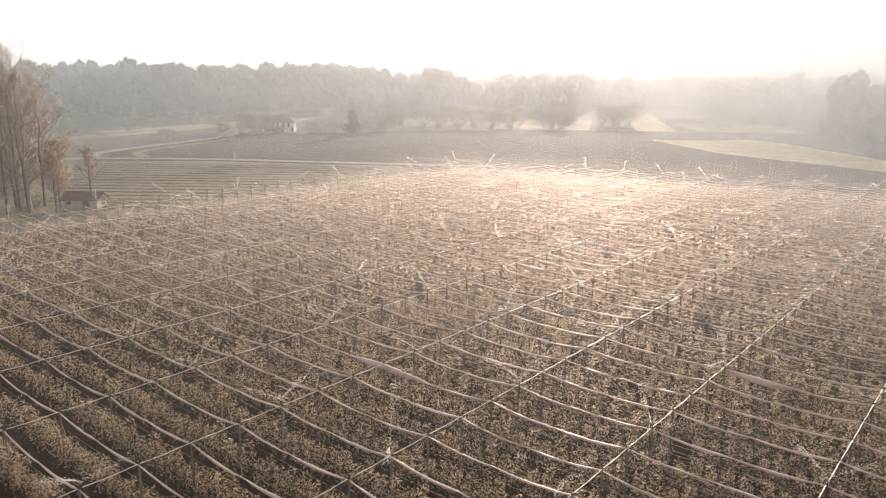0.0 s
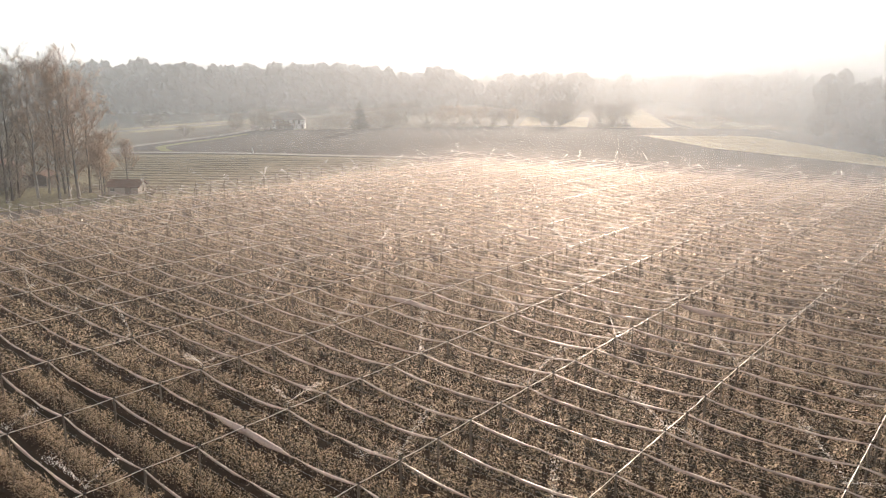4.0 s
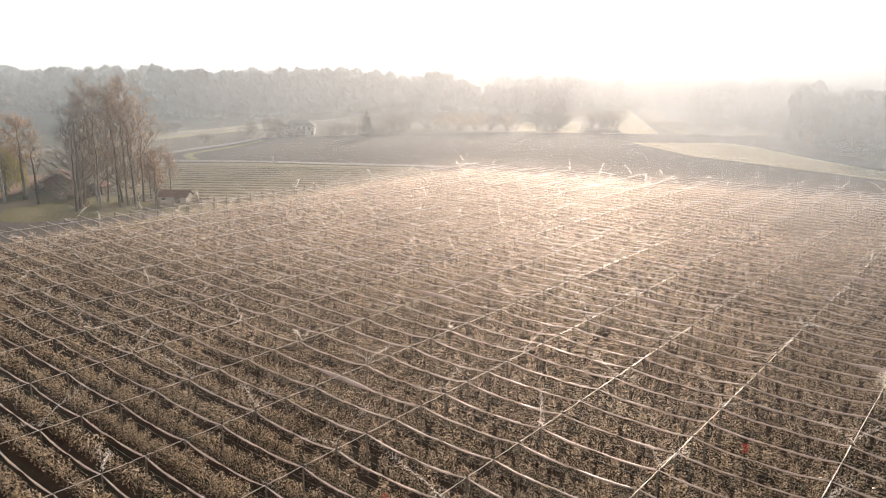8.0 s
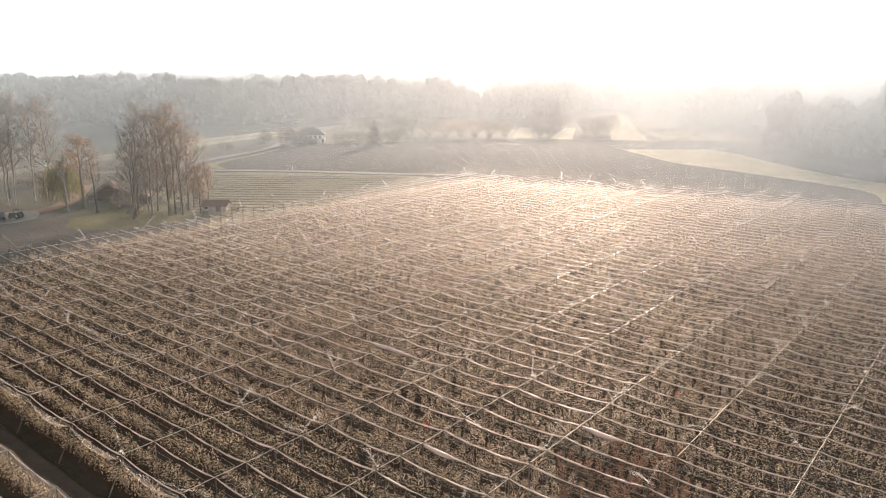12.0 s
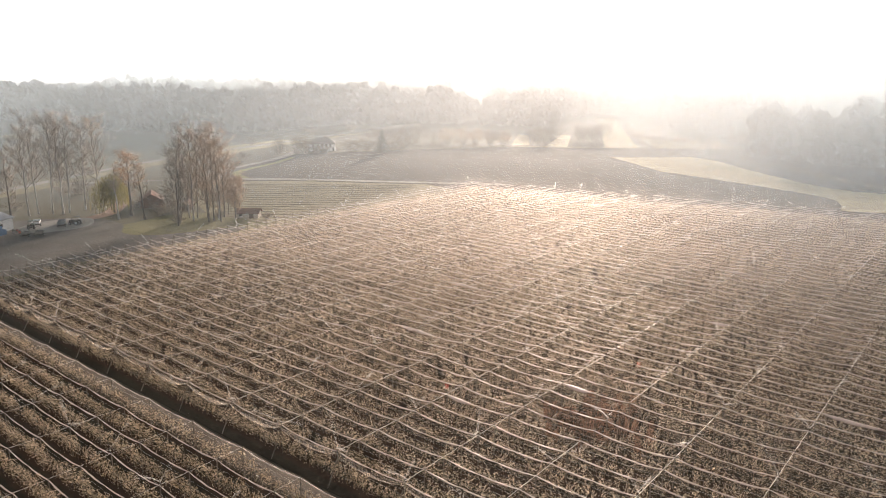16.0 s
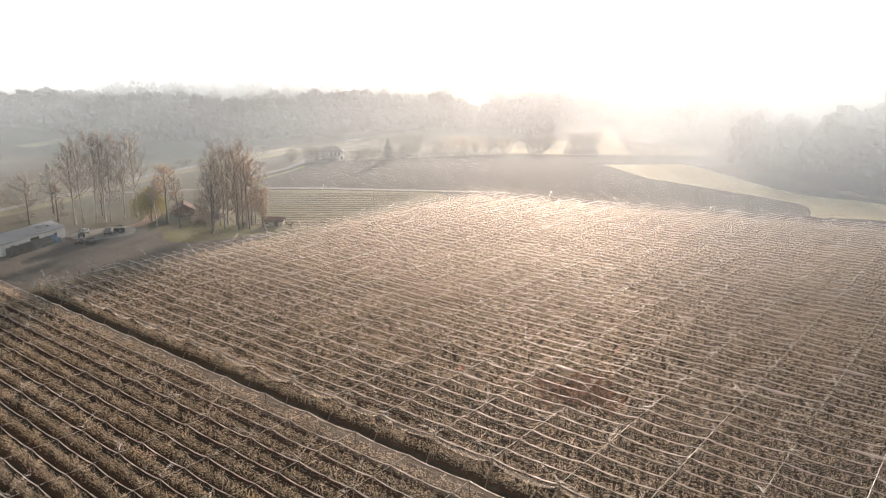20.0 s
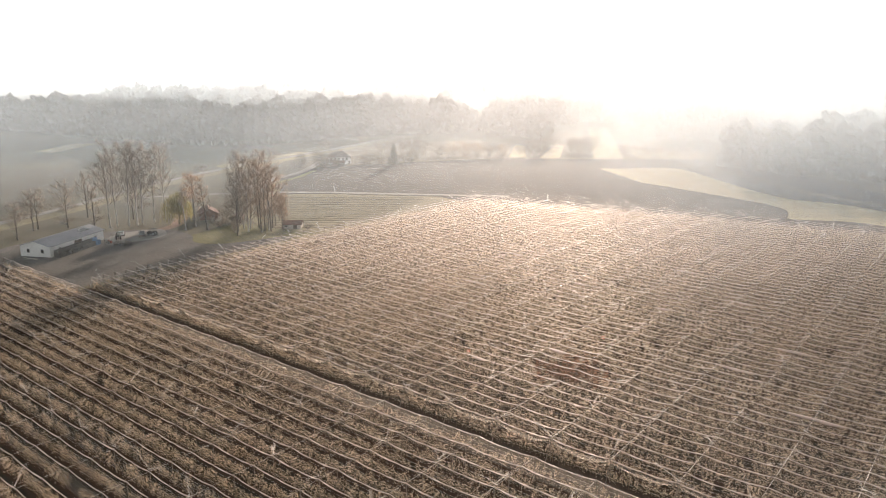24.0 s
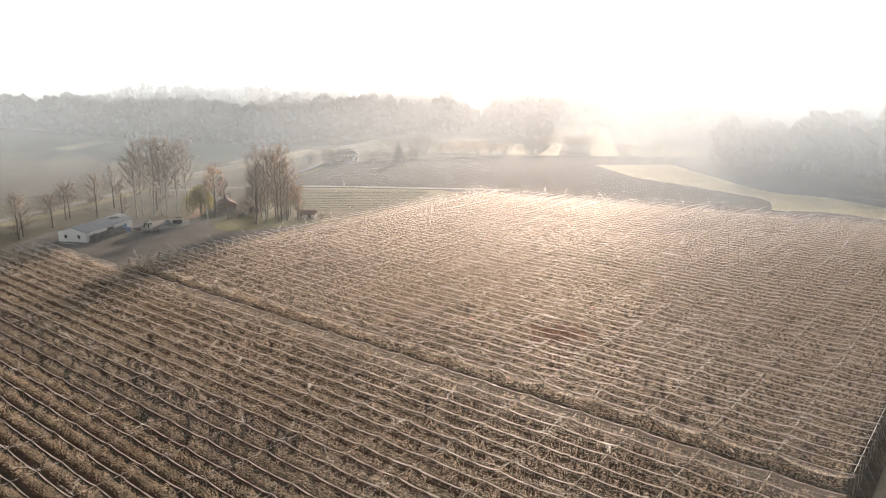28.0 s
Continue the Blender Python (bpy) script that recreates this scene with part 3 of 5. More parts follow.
def spray(seed):
    """Drops along two bent jets, widening as they fly."""
    r = np.random.RandomState(seed)
    out = []
    for reach, n, a0, el in ((r.uniform(3.4, 4.8), 260, 0.0, r.uniform(.45, 1.0)), (r.uniform(2.2, 3.2), 140, r.uniform(2.4, 3.6), r.uniform(.15, .5))):
        for _ in range(n):
            s = r.uniform(0.02, 1) ** .8
            a = a0 + r.normal(0, .05)
            d = s * reach
            c = np.array([math.cos(a) * d * math.cos(el), math.sin(a) * d * math.cos(el), d * math.sin(el) - .14 * s ** 2 * reach]) + r.normal(0, .015 + .15 * s ** 1.5, 3)
            u = r.normal(size=3); u /= np.linalg.norm(u)
            w = np.cross(u, r.normal(size=3)); w /= np.linalg.norm(w)
            k = r.uniform(.016, .034)
            out.append([c - u * k * 1.8, c + w * k * .6, c + u * k * 1.8, c - w * k * .6])
    for _ in range(110):  # burst round the nozzle
        u = r.normal(size=3); u /= np.linalg.norm(u)
        c = u * (1, 1, .7) * r.uniform(.05, 1.0) ** 1.6 * .9
        w = np.cross(u, r.normal(size=3)); w /= np.linalg.norm(w)
        k = r.uniform(.014, .03)
        out.append([c - u * k * 1.8, c + w * k * .6, c + u * k * 1.8, c - w * k * .6])
    v = np.array(out).reshape(-1, 3)
    return v, np.arange(len(v)).reshape(-1, 4)


heads = []
for s in range(8):
    t = thing("sprinkler", 0, 0, 0, 0, "frost sprinkler on a riser throwing a thin bright water jet", "sprinkler", "sprinklers over the orchard")
    part("riser", boxed(-.02, .08, 2.9, .02, .12, 4.32), CAP, t)
    part("head", boxed(-.05, .05, 4.32, .05, .15, 4.42, .015), WIRE, t)
    v, f = spray(s + 2)
    array_object("spray", v + (0, .1, 4.42), f, WATER, t)
    heads.append(t)
spots, used = [], 0
for y, x0, x1, span, origin, blk in ROWS:
    k = round(y / ROW) if blk == 1 else round((y + 49.3) / ROW2)
    if k % 4 != (3 if blk == 1 else 1):
        continue
    spots += [(x, y) for x in stations(x0, x1, span, origin)[1:-1]]
spots.sort(key=lambda q: (q[0] - 90) ** 2 + (q[1] + 10) ** 2)
pv, pf, pn = [], [], 0
for i, (x, y) in enumerate(spots):
    m = pose(x, y, 0, 0, 0, rng.uniform(0, 360))
    if i < len(heads):
        heads[i].matrix_basis = m
    elif i < 300:
        copy_thing(heads[i % len(heads)], m)
    else:
        v, f = spray(i % 8 + 2)
        a = rng.uniform(0, 6.28)
        v = v @ np.array([[math.cos(a), math.sin(a), 0], [-math.sin(a), math.cos(a), 0], [0, 0, 1]]) + (x, y, 4.4)
        pv.append(v); pf.append(f + pn); pn += len(v)
tagged(array_object("far_sprays", np.concatenate(pv), np.concatenate(pf), WATER), "small bright water jets of the far sprinklers", "water", kind="stuff")

# ---- bare trees ----
def taper(a, b, r0, r1, sides=5):
    a, b = np.array(a, float), np.array(b, float)
    d = (b - a) / max(np.linalg.norm(b - a), 1e-6)
    u = np.cross(d, (0.31, 0.17, 0.93)); u /= np.linalg.norm(u)
    w = np.cross(d, u)
    ang = np.arange(sides) * 2 * np.pi / sides
    c = np.cos(ang)[:, None] * u + np.sin(ang)[:, None] * w
    f = np.array([(q, (q + 1) % sides, sides + (q + 1) % sides, sides + q) for q in range(sides)])
    return np.r_[a + c * r0, b + c * r1], f


def bare_tree(seed, height, spread, trunk_r, fork=0.3, limbs=16, steep=0.75, leaves=0, leaf=0.12, lean=(0, 0), twigs=18):
    """A leafless tree as arrays: trunk pieces, crown pieces (limbs, branches, twigs) and remaining leaves."""
    r = np.random.RandomState(seed)
    trunk, crown, tips, spikes = [], [], [], []
    pts = [np.zeros(3)]
    n = 9
    for i in range(1, n + 1):
        z = height * 0.96 * i / n
        pts.append(np.array([lean[0] * z + r.normal(0, 0.012 * height * i / n), lean[1] * z + r.normal(0, 0.012 * height * i / n), z]))
    rad = [trunk_r * (1 - 0.93 * i / n) ** 0.8 + 0.02 for i in range(n + 1)]
    rad[0] *= 1.35
    for i in range(n):
        (trunk if i < 6 else crown).append(taper(pts[i], pts[i + 1], rad[i], rad[i + 1], 6))

    def on_trunk(h):
        q = min(h / 0.96 * n, n - 1e-6)
        i = int(q)
        return pts[i] + (pts[i + 1] - pts[i]) * (q - i), rad[i]

    for li in range(limbs):
        h = fork + (0.95 - fork) * (li + r.uniform(0, 1)) / limbs
        base, br = on_trunk(h)
        a = li * 2.4 + r.uniform(-.5, .5)
        ln = spread * (1.15 - 0.75 * (h - fork) / (1 - fork)) * r.uniform(.7, 1.2)
        up = steep * r.uniform(.75, 1.2)
        p, d = base, np.array([math.cos(a), math.sin(a), up])
        d /= np.linalg.norm(d)
        lr = min(br * 0.5, 0.03 + 0.009 * ln)
        for s in range(3):
            q = p + d * ln / 3
            crown.append(taper(p, q, lr * (1 - s / 3.3), lr * (1 - (s + 1) / 3.3), 4))
            for b in range(3):
                e = d + r.normal(0, .55, 3) + (0, 0, .25)
                e /= np.linalg.norm(e)
                st = p + (q - p) * r.uniform(.2, 1)
                bl = ln * r.uniform(.22, .45)
                en = st + e * bl
                crown.append(taper(st, en, max(lr * .35, .02), 0.011, 3))
                for w in range(twigs):
                    g = e + r.normal(0, .6, 3) + (0, 0, .2)
                    g /= np.linalg.norm(g)
                    t0 = st + (en - st) * r.uniform(.25, 1)
                    t1 = t0 + g * r.uniform(.5, 1.5) * (0.7 + spread * .14)
                    spikes.append((t0, t1))
                    tips.append(t1)
            d = d + r.normal(0, .16, 3) + (0, 0, .12)
            d /= np.linalg.norm(d)
            p = q
    lv = lf = None
    if leaves:
        c = np.array(tips)[r.randint(len(tips), size=leaves)] + r.normal(0, .25, (leaves, 3))
        c = c[c[:, 2] > 0.6]
        k = len(c)
        d1 = r.normal(size=(k, 3)); d1 /= np.linalg.norm(d1, axis=1)[:, None]
        d2 = np.cross(d1, r.normal(size=(k, 3))); d2 /= np.linalg.norm(d2, axis=1)[:, None]
        s = leaf * r.uniform(.6, 1.4, (k, 1))
        lv = np.stack([c - d1 * s, c + d2 * s * .6, c + d1 * s, c - d2 * s * .6], 1).reshape(-1, 3)
        lf = np.arange(k * 4).reshape(-1, 4)
    a, b = np.array([q[0] for q in spikes]), np.array([q[1] for q in spikes])
    d = b - a
    u = np.cross(d, (0.31, 0.17, 0.93)); u /= np.linalg.norm(u, axis=1)[:, None]
    w = np.cross(d, u); w /= np.linalg.norm(w, axis=1)[:, None]
    k = len(a)
    sv = np.stack([a + u * .012, a - u * .007 + w * .01, a - u * .007 - w * .01, b], 1).reshape(-1, 3)
    o = np.arange(k)[:, None, None] * 4
    sf = (o + np.array([(0, 1, 3), (1, 2, 3), (2, 0, 3)])).reshape(-1, 3)
    return joined(trunk), joined(crown), (lv, lf), (sv, sf)


BIRCH = mat("birch_bark", [(0.1, 0.085, 0.075), (0.3, 0.275, 0.25), (0.42, 0.4, 0.37), (0.5, 0.48, 0.45)], 0.75, 3.0, 0.8, 0.4)
DARKBARK = mat("dark_bark", [(0.07, 0.058, 0.048), (0.12, 0.1, 0.085), (0.17, 0.145, 0.125)], 0.9, 4.0, 0.6, 0.5)
TWIG = mat("twigs", [(0.2, 0.165, 0.13), (0.3, 0.25, 0.2), (0.4, 0.34, 0.28)], 0.9, 1.5, 0.2, 0.0)
REDTWIG = mat("red_twigs", [(0.24, 0.165, 0.11), (0.36, 0.26, 0.18), (0.46, 0.35, 0.25)], 0.9, 1.5, 0.2, 0.0)
BROWNLEAF = mat("brown_leaf", [(0.12, 0.07, 0.03), (0.2, 0.12, 0.055), (0.3, 0.18, 0.08)], 0.7, 1.5, 0.2, 0.0, island=True, through=0.4)
ORANGELEAF = mat("orange_leaf", [(0.2, 0.085, 0.025), (0.33, 0.15, 0.05), (0.42, 0.22, 0.08)], 0.7, 1.5, 0.2, 0.0, island=True, through=0.4)
YELLOWLEAF = mat("willow_leaf", [(0.13, 0.12, 0.04), (0.2, 0.175, 0.06), (0.27, 0.23, 0.09)], 0.7, 1.5, 0.2, 0.0, island=True, through=0.4)


def tree(x, y, seed, height, spread, trunk_r, label, bark=DARKBARK, twig=TWIG, foliage=None, turn=0.0, name="bare_tree", **kw):
    t = thing(name, x, y, 0.0, turn, label, "tree", "trees by the farm")
    (tv, tf), (cv, cf), (lv, lf), (sv, sf) = bare_tree(seed, height, spread, trunk_r, **kw)
    array_object("trunk", tv, tf, bark, t).data.shade_smooth()
    array_object("crown", cv, cf, twig, t)
    array_object("outer_crown", sv, sf, twig, t)
    if lv is not None:
        array_object("foliage", lv, lf, foliage, t)
    return t


TALL = "tall bare tree with a pale slim trunk beside the lane"
for i, (x, y, h) in enumerate([(-131, 1.5, 27), (-131, 4.5, 31), (-129, 8, 32), (-127, 10.5, 31), (-127, 12.5, 30), (-128.5, 18.5, 29), (-129, 24, 30)]):
    tree(x, y, 20 + i, h, 8.6, 0.27, TALL, BIRCH, TWIG, turn=40 * i, name="birch_tree", fork=0.3, limbs=26, steep=0.85, twigs=15, lean=(random.Random(i).uniform(-.05, .05), random.Random(i + 9).uniform(-.06, .03)))
for i, (x, y, h, s) in enumerate([(-124, -47, 16, 5.0), (-128, -44, 15, 4.6), (-150, -17, 14, 5.0), (-148, -19.5, 14, 4.8), (-143, -9, 17, 5.4), (-158, 6, 18, 5.6), (-136, -2, 15, 3.4), (-140, 16, 13, 3.0), (-136, -30, 12, 4.0)]):
    tree(x, y, 50 + i, h, s * 1.15, 0.28, "dark bare tree with a wide open crown", DARKBARK, TWIG, turn=70 * i, fork=0.28, limbs=14, steep=0.7)
for i, (x, y, h, s, red) in enumerate([(-81.3, 24, 20, 4.0, 0), (-89.6, 33, 30, 4.6, 0), (-88, 34.8, 29, 4.6, 0), (-84, 26, 26, 4.4, 0), (-87, 28.4, 22, 4.2, 0), (-84.2, 31, 28, 4.6, 1),
                                       (-80.3, 37.6, 30, 5.0, 1), (-79.3, 33.2, 28, 4.8, 1), (-85.5, 37, 27, 4.6, 0), (-80.5, 35.8, 28, 4.8, 1), (-77, 36, 24, 4.4, 1), (-82.5, 41, 24, 4.4, 1)]):
    tree(x, y, 80 + i, h, s * 1.7, 0.22, "tall bare tree with reddish-brown twigs in a dense clump" if red else "tall bare tree with grey twigs in a dense clump",
         BIRCH if i in (1, 2, 6, 5) else DARKBARK, REDTWIG if red else TWIG, BROWNLEAF, turn=50 * i, name="clump_tree", fork=0.1, limbs=22, steep=0.8, leaves=260 if red else 60, leaf=0.075, twigs=15,
         lean=(random.Random(i).uniform(-.08, .05), random.Random(i + 5).uniform(-.05, .05)))
for i, (x, y, h) in enumerate([(-78, 42, 13), (-84.7, 44.2, 12), (-75, 40, 10), (-95, 55.8, 9)]):
    tree(x, y, 110 + i, h, 3.2, 0.14, "small tree with sparse orange-brown autumn leaves", DARKBARK, REDTWIG, BROWNLEAF, turn=30 * i, name="small_tree", fork=0.2, limbs=14, steep=1.0, leaves=260, leaf=0.12)
tree(-107, 23, 120, 20, 5.6, 0.42, "dark-limbed tree with sparse orange leaves in its crown", DARKBARK, TWIG, ORANGELEAF, name="oak_tree", fork=0.35, limbs=16, steep=0.7, leaves=1500, leaf=0.16)
tree(-98, 22.5, 121, 17, 4.2, 0.3, "leaning dark bare tree by the lane", DARKBARK, TWIG, name="bare_tree", fork=0.4, limbs=11, steep=0.6, lean=(-.22, 0.05))
tree(-104.5, 17.5, 122, 15, 3.0, 0.26, "slim white-barked leaning birch tree", BIRCH, TWIG, name="birch_tree", fork=0.5, limbs=10, steep=1.0, lean=(-.12, 0.02))


def willow(x, y, h, w):
    """A weeping tree: a short trunk and a crown of hanging yellow strands."""
    t = thing("willow_tree", x, y, 0, 0, "weeping willow with yellow-green hanging leaves", "tree")
    r = np.random.RandomState(3)
    v, f = joined([taper((0, 0, 0), (0.2, 0, h * .45), .35, .25, 6)] + [taper((0.2, 0, h * .4), (math.cos(a) * w * .3, math.sin(a) * w * .3, h * .82), .16, .05, 4) for a in np.arange(6) * 1.05])
    array_object("trunk", v, f, DARKBARK, t)
    pcs = []
    for i in range(420):
        a, q = r.uniform(0, 6.28), math.sqrt(r.uniform(0, 1))
        lump = 1 + .18 * math.sin(3 * a + 1) + .1 * math.sin(5 * a)
        px, py = math.cos(a) * q * w / 2 * lump, math.sin(a) * q * w / 2 * lump
        top = h * (1 - .42 * q ** 2.2) * r.uniform(.9, 1.02)
        ln = h * r.uniform(.25, .62)
        z = top
        while z > max(top - ln, .5):
            s = r.uniform(.18, .34)
            d = r.normal(0, .1, 2)
            px, py = px + d[0], py + d[1]
            e = r.uniform(0, 6.28)
            u = np.array([math.cos(e), math.sin(e), 0]) * s * .5
            c = np.array([px, py, z])
            pcs.append(np.array([c + u * .2, c - u, c + (0, 0, -s * 2.2), c + u]))
            z -= s * 2.0
    lv = np.concatenate(pcs)
    array_object("foliage", lv, np.arange(len(lv)).reshape(-1, 4), YELLOWLEAF, t)


willow(-116, 22, 13.0, 11.0)


def bush(x, y, h, w, seed, label, leafm, n=500, name="bush", core=True):
    """A shrub: many stems and a ragged cloud of small leaves and twigs."""
    t = thing(name, x, y, 0, 0, label, "bush")
    r = np.random.RandomState(seed)
    st = [taper((r.normal(0, w * .08), r.normal(0, w * .08), 0), (r.normal(0, w * .28), r.normal(0, w * .28), h * r.uniform(.5, 1.0)), .05 + .004 * h, .01, 3) for _ in range(30)]
    v, f = joined(st)
    array_object("stems", v, f, TWIG, t)
    lob = r.normal(0, .3, (7, 3)) * (w, w, 0) * .55
    pick = lob[r.randint(7, size=n)]
    d = r.normal(size=(n, 3)); d /= np.linalg.norm(d, axis=1)[:, None]
    q = r.uniform(.2, 1, (n, 1)) ** .5
    hh = r.uniform(.55, 1.05, 7)[r.randint(7, size=n)][:, None]
    c = pick + d * q * (w * .36, w * .36, h * .45) * np.c_[np.ones((n, 2)), hh] + (0, 0, h * .5)
    c[:, 2] = np.maximum(c[:, 2], .2)
    d1 = r.normal(size=(n, 3)); d1 /= np.linalg.norm(d1, axis=1)[:, None]
    d2 = np.cross(d1, r.normal(size=(n, 3))); d2 /= np.linalg.norm(d2, axis=1)[:, None]
    s = (0.07 + .014 * h) * r.uniform(.5, 1.5, (n, 1))
    lv = np.stack([c - d1 * s, c + d2 * s * .5, c + d1 * s, c - d2 * s * .5], 1).reshape(-1, 3)
    array_object("foliage", lv, np.arange(n * 4).reshape(-1, 4), leafm, t)


BUSHLEAF = mat("bush_leaf", [(0.07, 0.055, 0.035), (0.12, 0.09, 0.06), (0.17, 0.13, 0.09)], 0.8, 1.0, 0.15, 0.0, island=True, through=0.2)
GREENLEAF = mat("conifer_green", [(0.045, 0.05, 0.03), (0.08, 0.08, 0.05)], 0.8, 1.0, 0.15, 0.0, island=True)
for i, (x, y, h, w) in enumerate([(-110, 33, 4, 7), (-100, 29, 3, 6), (-93, 31, 3.5, 6), (-86, 27, 2.5, 5), (-126, 40, 4, 8), (-70, 48, 2.5, 4), (-84, 40, 3, 6), (-112, 40, 5, 8), (-116, 30, 4, 7), (-104, 34, 4, 8), (-145, 2, 3, 9), (-152, -6, 3, 8), (-150, -34, 3, 10), (-138, -42, 3, 9)]):
    bush(x, y, h, w, 400 + i, "brown leafless brush under the trees", BUSHLEAF, 420)
bush(143.6, -30, 3.0, 5.0, 430, "low green-brown shrub at the end of the rows", mat("shrub_green", [(0.05, 0.05, 0.02), (0.1, 0.09, 0.04)], 0.8, 1, .2, 0, island=True, through=.3), 700)

# ---- buildings ----
PLASTER = mat("white_plaster", [(0.6, 0.58, 0.55), (0.72, 0.7, 0.67), (0.78, 0.76, 0.73)], 0.85, 3.0, 0.15, 0.15)
ROOFGREY = mat("grey_roof_sheet", [(0.2, 0.2, 0.21), (0.28, 0.28, 0.29), (0.36, 0.36, 0.37)], 0.55, 2.0, 0.1, 0.2)
ROOFBROWN = mat("brown_roof_tiles", [(0.1, 0.06, 0.045), (0.16, 0.095, 0.07), (0.21, 0.13, 0.1)], 0.8, 5.0, 0.3, 0.5)
ROOFRED = mat("red_roof_tiles", [(0.08, 0.045, 0.035), (0.12, 0.065, 0.05), (0.16, 0.09, 0.07)], 0.8, 5.0, 0.3, 0.5)
GLASSDARK = mat("dark_window_glass", [(0.02, 0.022, 0.025), (0.04, 0.042, 0.045)], 0.08, 1.0, 0.3, 0.0, spec=0.6)
WOODGREY = mat("grey_wood", [(0.12, 0.1, 0.085), (0.2, 0.17, 0.145), (0.28, 0.25, 0.21)], 0.85, 6.0, 0.5, 0.3)
WOODDARK = mat("dark_wood", [(0.06, 0.045, 0.035), (0.11, 0.085, 0.065), (0.15, 0.12, 0.09)], 0.85, 6.0, 0.5, 0.3)


def gable_house(name, x, y, turn, w, l, wall, ridge, label, category, roofm, wallm, over=0.5, hip=0.0):
    """A building with its gable ends along local y: wall shell, roof of thick slabs, then openings are added by the caller."""
    t = thing(name, x, y, 0, turn, label, category)
    bm = bmesh.new()
    a, b = w / 2, l / 2
    g = [bm.verts.new(p) for p in ((-a, -b, 0), (a, -b, 0), (a, -b, wall), (0, -b + hip, ridge - .1), (-a, -b, wall))]
    h = [bm.verts.new(p) for p in ((-a, b, 0), (a, b, 0), (a, b, wall), (0, b - hip, ridge - .1), (-a, b, wall))]
    if hip:
        bm.faces.new(g[:3] + g[4:]); bm.faces.new((h[:3] + h[4:])[::-1])
    else:
        bm.faces.new(g); bm.faces.new(h[::-1])
    for i, j in ((0, 1), (1, 2), (2, 3), (3, 4), (4, 0)):
        bm.faces.new([g[j], g[i], h[i], h[j]])
    part("wall", bm, wallm, t)
    sl = (ridge - wall) / a
    for sgn in (-1, 1):
        bm = bmesh.new()
        ex, ez = sgn * (a + over), wall - sl * over
        e0, e1 = -b - over, b + over
        r0, r1 = -b - over + hip, b + over - hip
        low = [(ex, e0, ez), (ex, e1, ez), (0, r1, ridge), (0, r0, ridge)]
        vs = [bm.verts.new((p[0], p[1], p[2] + dz)) for dz in (0, .16) for p in low]
        for q in ((3, 2, 1, 0), (4, 5, 6, 7), (0, 1, 5, 4), (1, 2, 6, 5), (2, 3, 7, 6), (3, 0, 4, 7)):
            bm.faces.new([vs[c] for c in q])
        bmesh.ops.recalc_face_normals(bm, faces=bm.faces[:])
        part("roof", bm, roofm, t)
    if hip:
        for sgn in (-1, 1):
            bm = bmesh.new()
            yy, yr = sgn * (b + over), sgn * (b + over - hip)
            low = [(-a - over, yy, wall - sl * over), (a + over, yy, wall - sl * over), (0, yr, ridge)]
            vs = [bm.verts.new((p[0], p[1], p[2] + dz)) for dz in (0.004, .164) for p in low]
            for q in ((2, 1, 0), (3, 4, 5), (0, 1, 4, 3), (1, 2, 5, 4), (2, 0, 3, 5)):
                bm.faces.new([vs[c] for c in q])
            bmesh.ops.recalc_face_normals(bm, faces=bm.faces[:])
            part("roof", bm, roofm, t)
    return t


def window(t, x, y, z, w, h, face):
    """A window with frame, pane and sill set into a wall; face: '+x', '-x', '+y' or '-y'."""
    s = 1 if face[0] == "+" else -1
    frame_bm, pane_bm, sill_bm = bmesh.new(), bmesh.new(), bmesh.new()

    def put(bm, u0, v0, u1, v1, d0, d1):
        d0, d1 = sorted((s * d0, s * d1))
        if face[1] == "x":
            box(bm, x + d0, y + u0, z + v0, x + d1, y + u1, z + v1)
        else:
            box(bm, x + u0, y + d0, z + v0, x + u1, y + d1, z + v1)
    for q in ((-w / 2, 0, -w / 2 + .08, h), (w / 2 - .08, 0, w / 2, h), (-w / 2 + .08, 0, w / 2 - .08, .08), (-w / 2 + .08, h - .08, w / 2 - .08, h), (-.03, .08, .03, h - .08)):
        put(frame_bm, *q, -.02, .07)
    put(pane_bm, -w / 2 + .06, .06, w / 2 - .06, h - .06, -.02, .03)
    put(sill_bm, -w / 2 - .08, -.08, w / 2 + .08, 0, -.02, .14)
    wn = part("window", frame_bm, WOODGREY, t)
    part("pane", pane_bm, GLASSDARK, wn)
    part("sill", sill_bm, PLASTER, wn)


def door(t, x, y, w, h, face, material=WOODDARK):
    s = 1 if face[0] == "+" else -1
    if face[1] == "x":
        bm = boxed(min(x, x + s * .07), y - w / 2, 0, max(x, x + s * .07), y + w / 2, h, .01)
        hb = boxed(min(x + s * .07, x + s * .12), y + w / 2 - .2, 1, max(x + s * .07, x + s * .12), y + w / 2 - .1, 1.15)
    else:
        bm = boxed(x - w / 2, min(y, y + s * .07), 0, x + w / 2, max(y, y + s * .07), h, .01)
        hb = boxed(x + w / 2 - .2, min(y + s * .07, y + s * .12), 1, x + w / 2 - .1, max(y + s * .07, y + s * .12), 1.15)
    d = part("door", bm, material, t)
    part("handle", hb, WIRE, d)


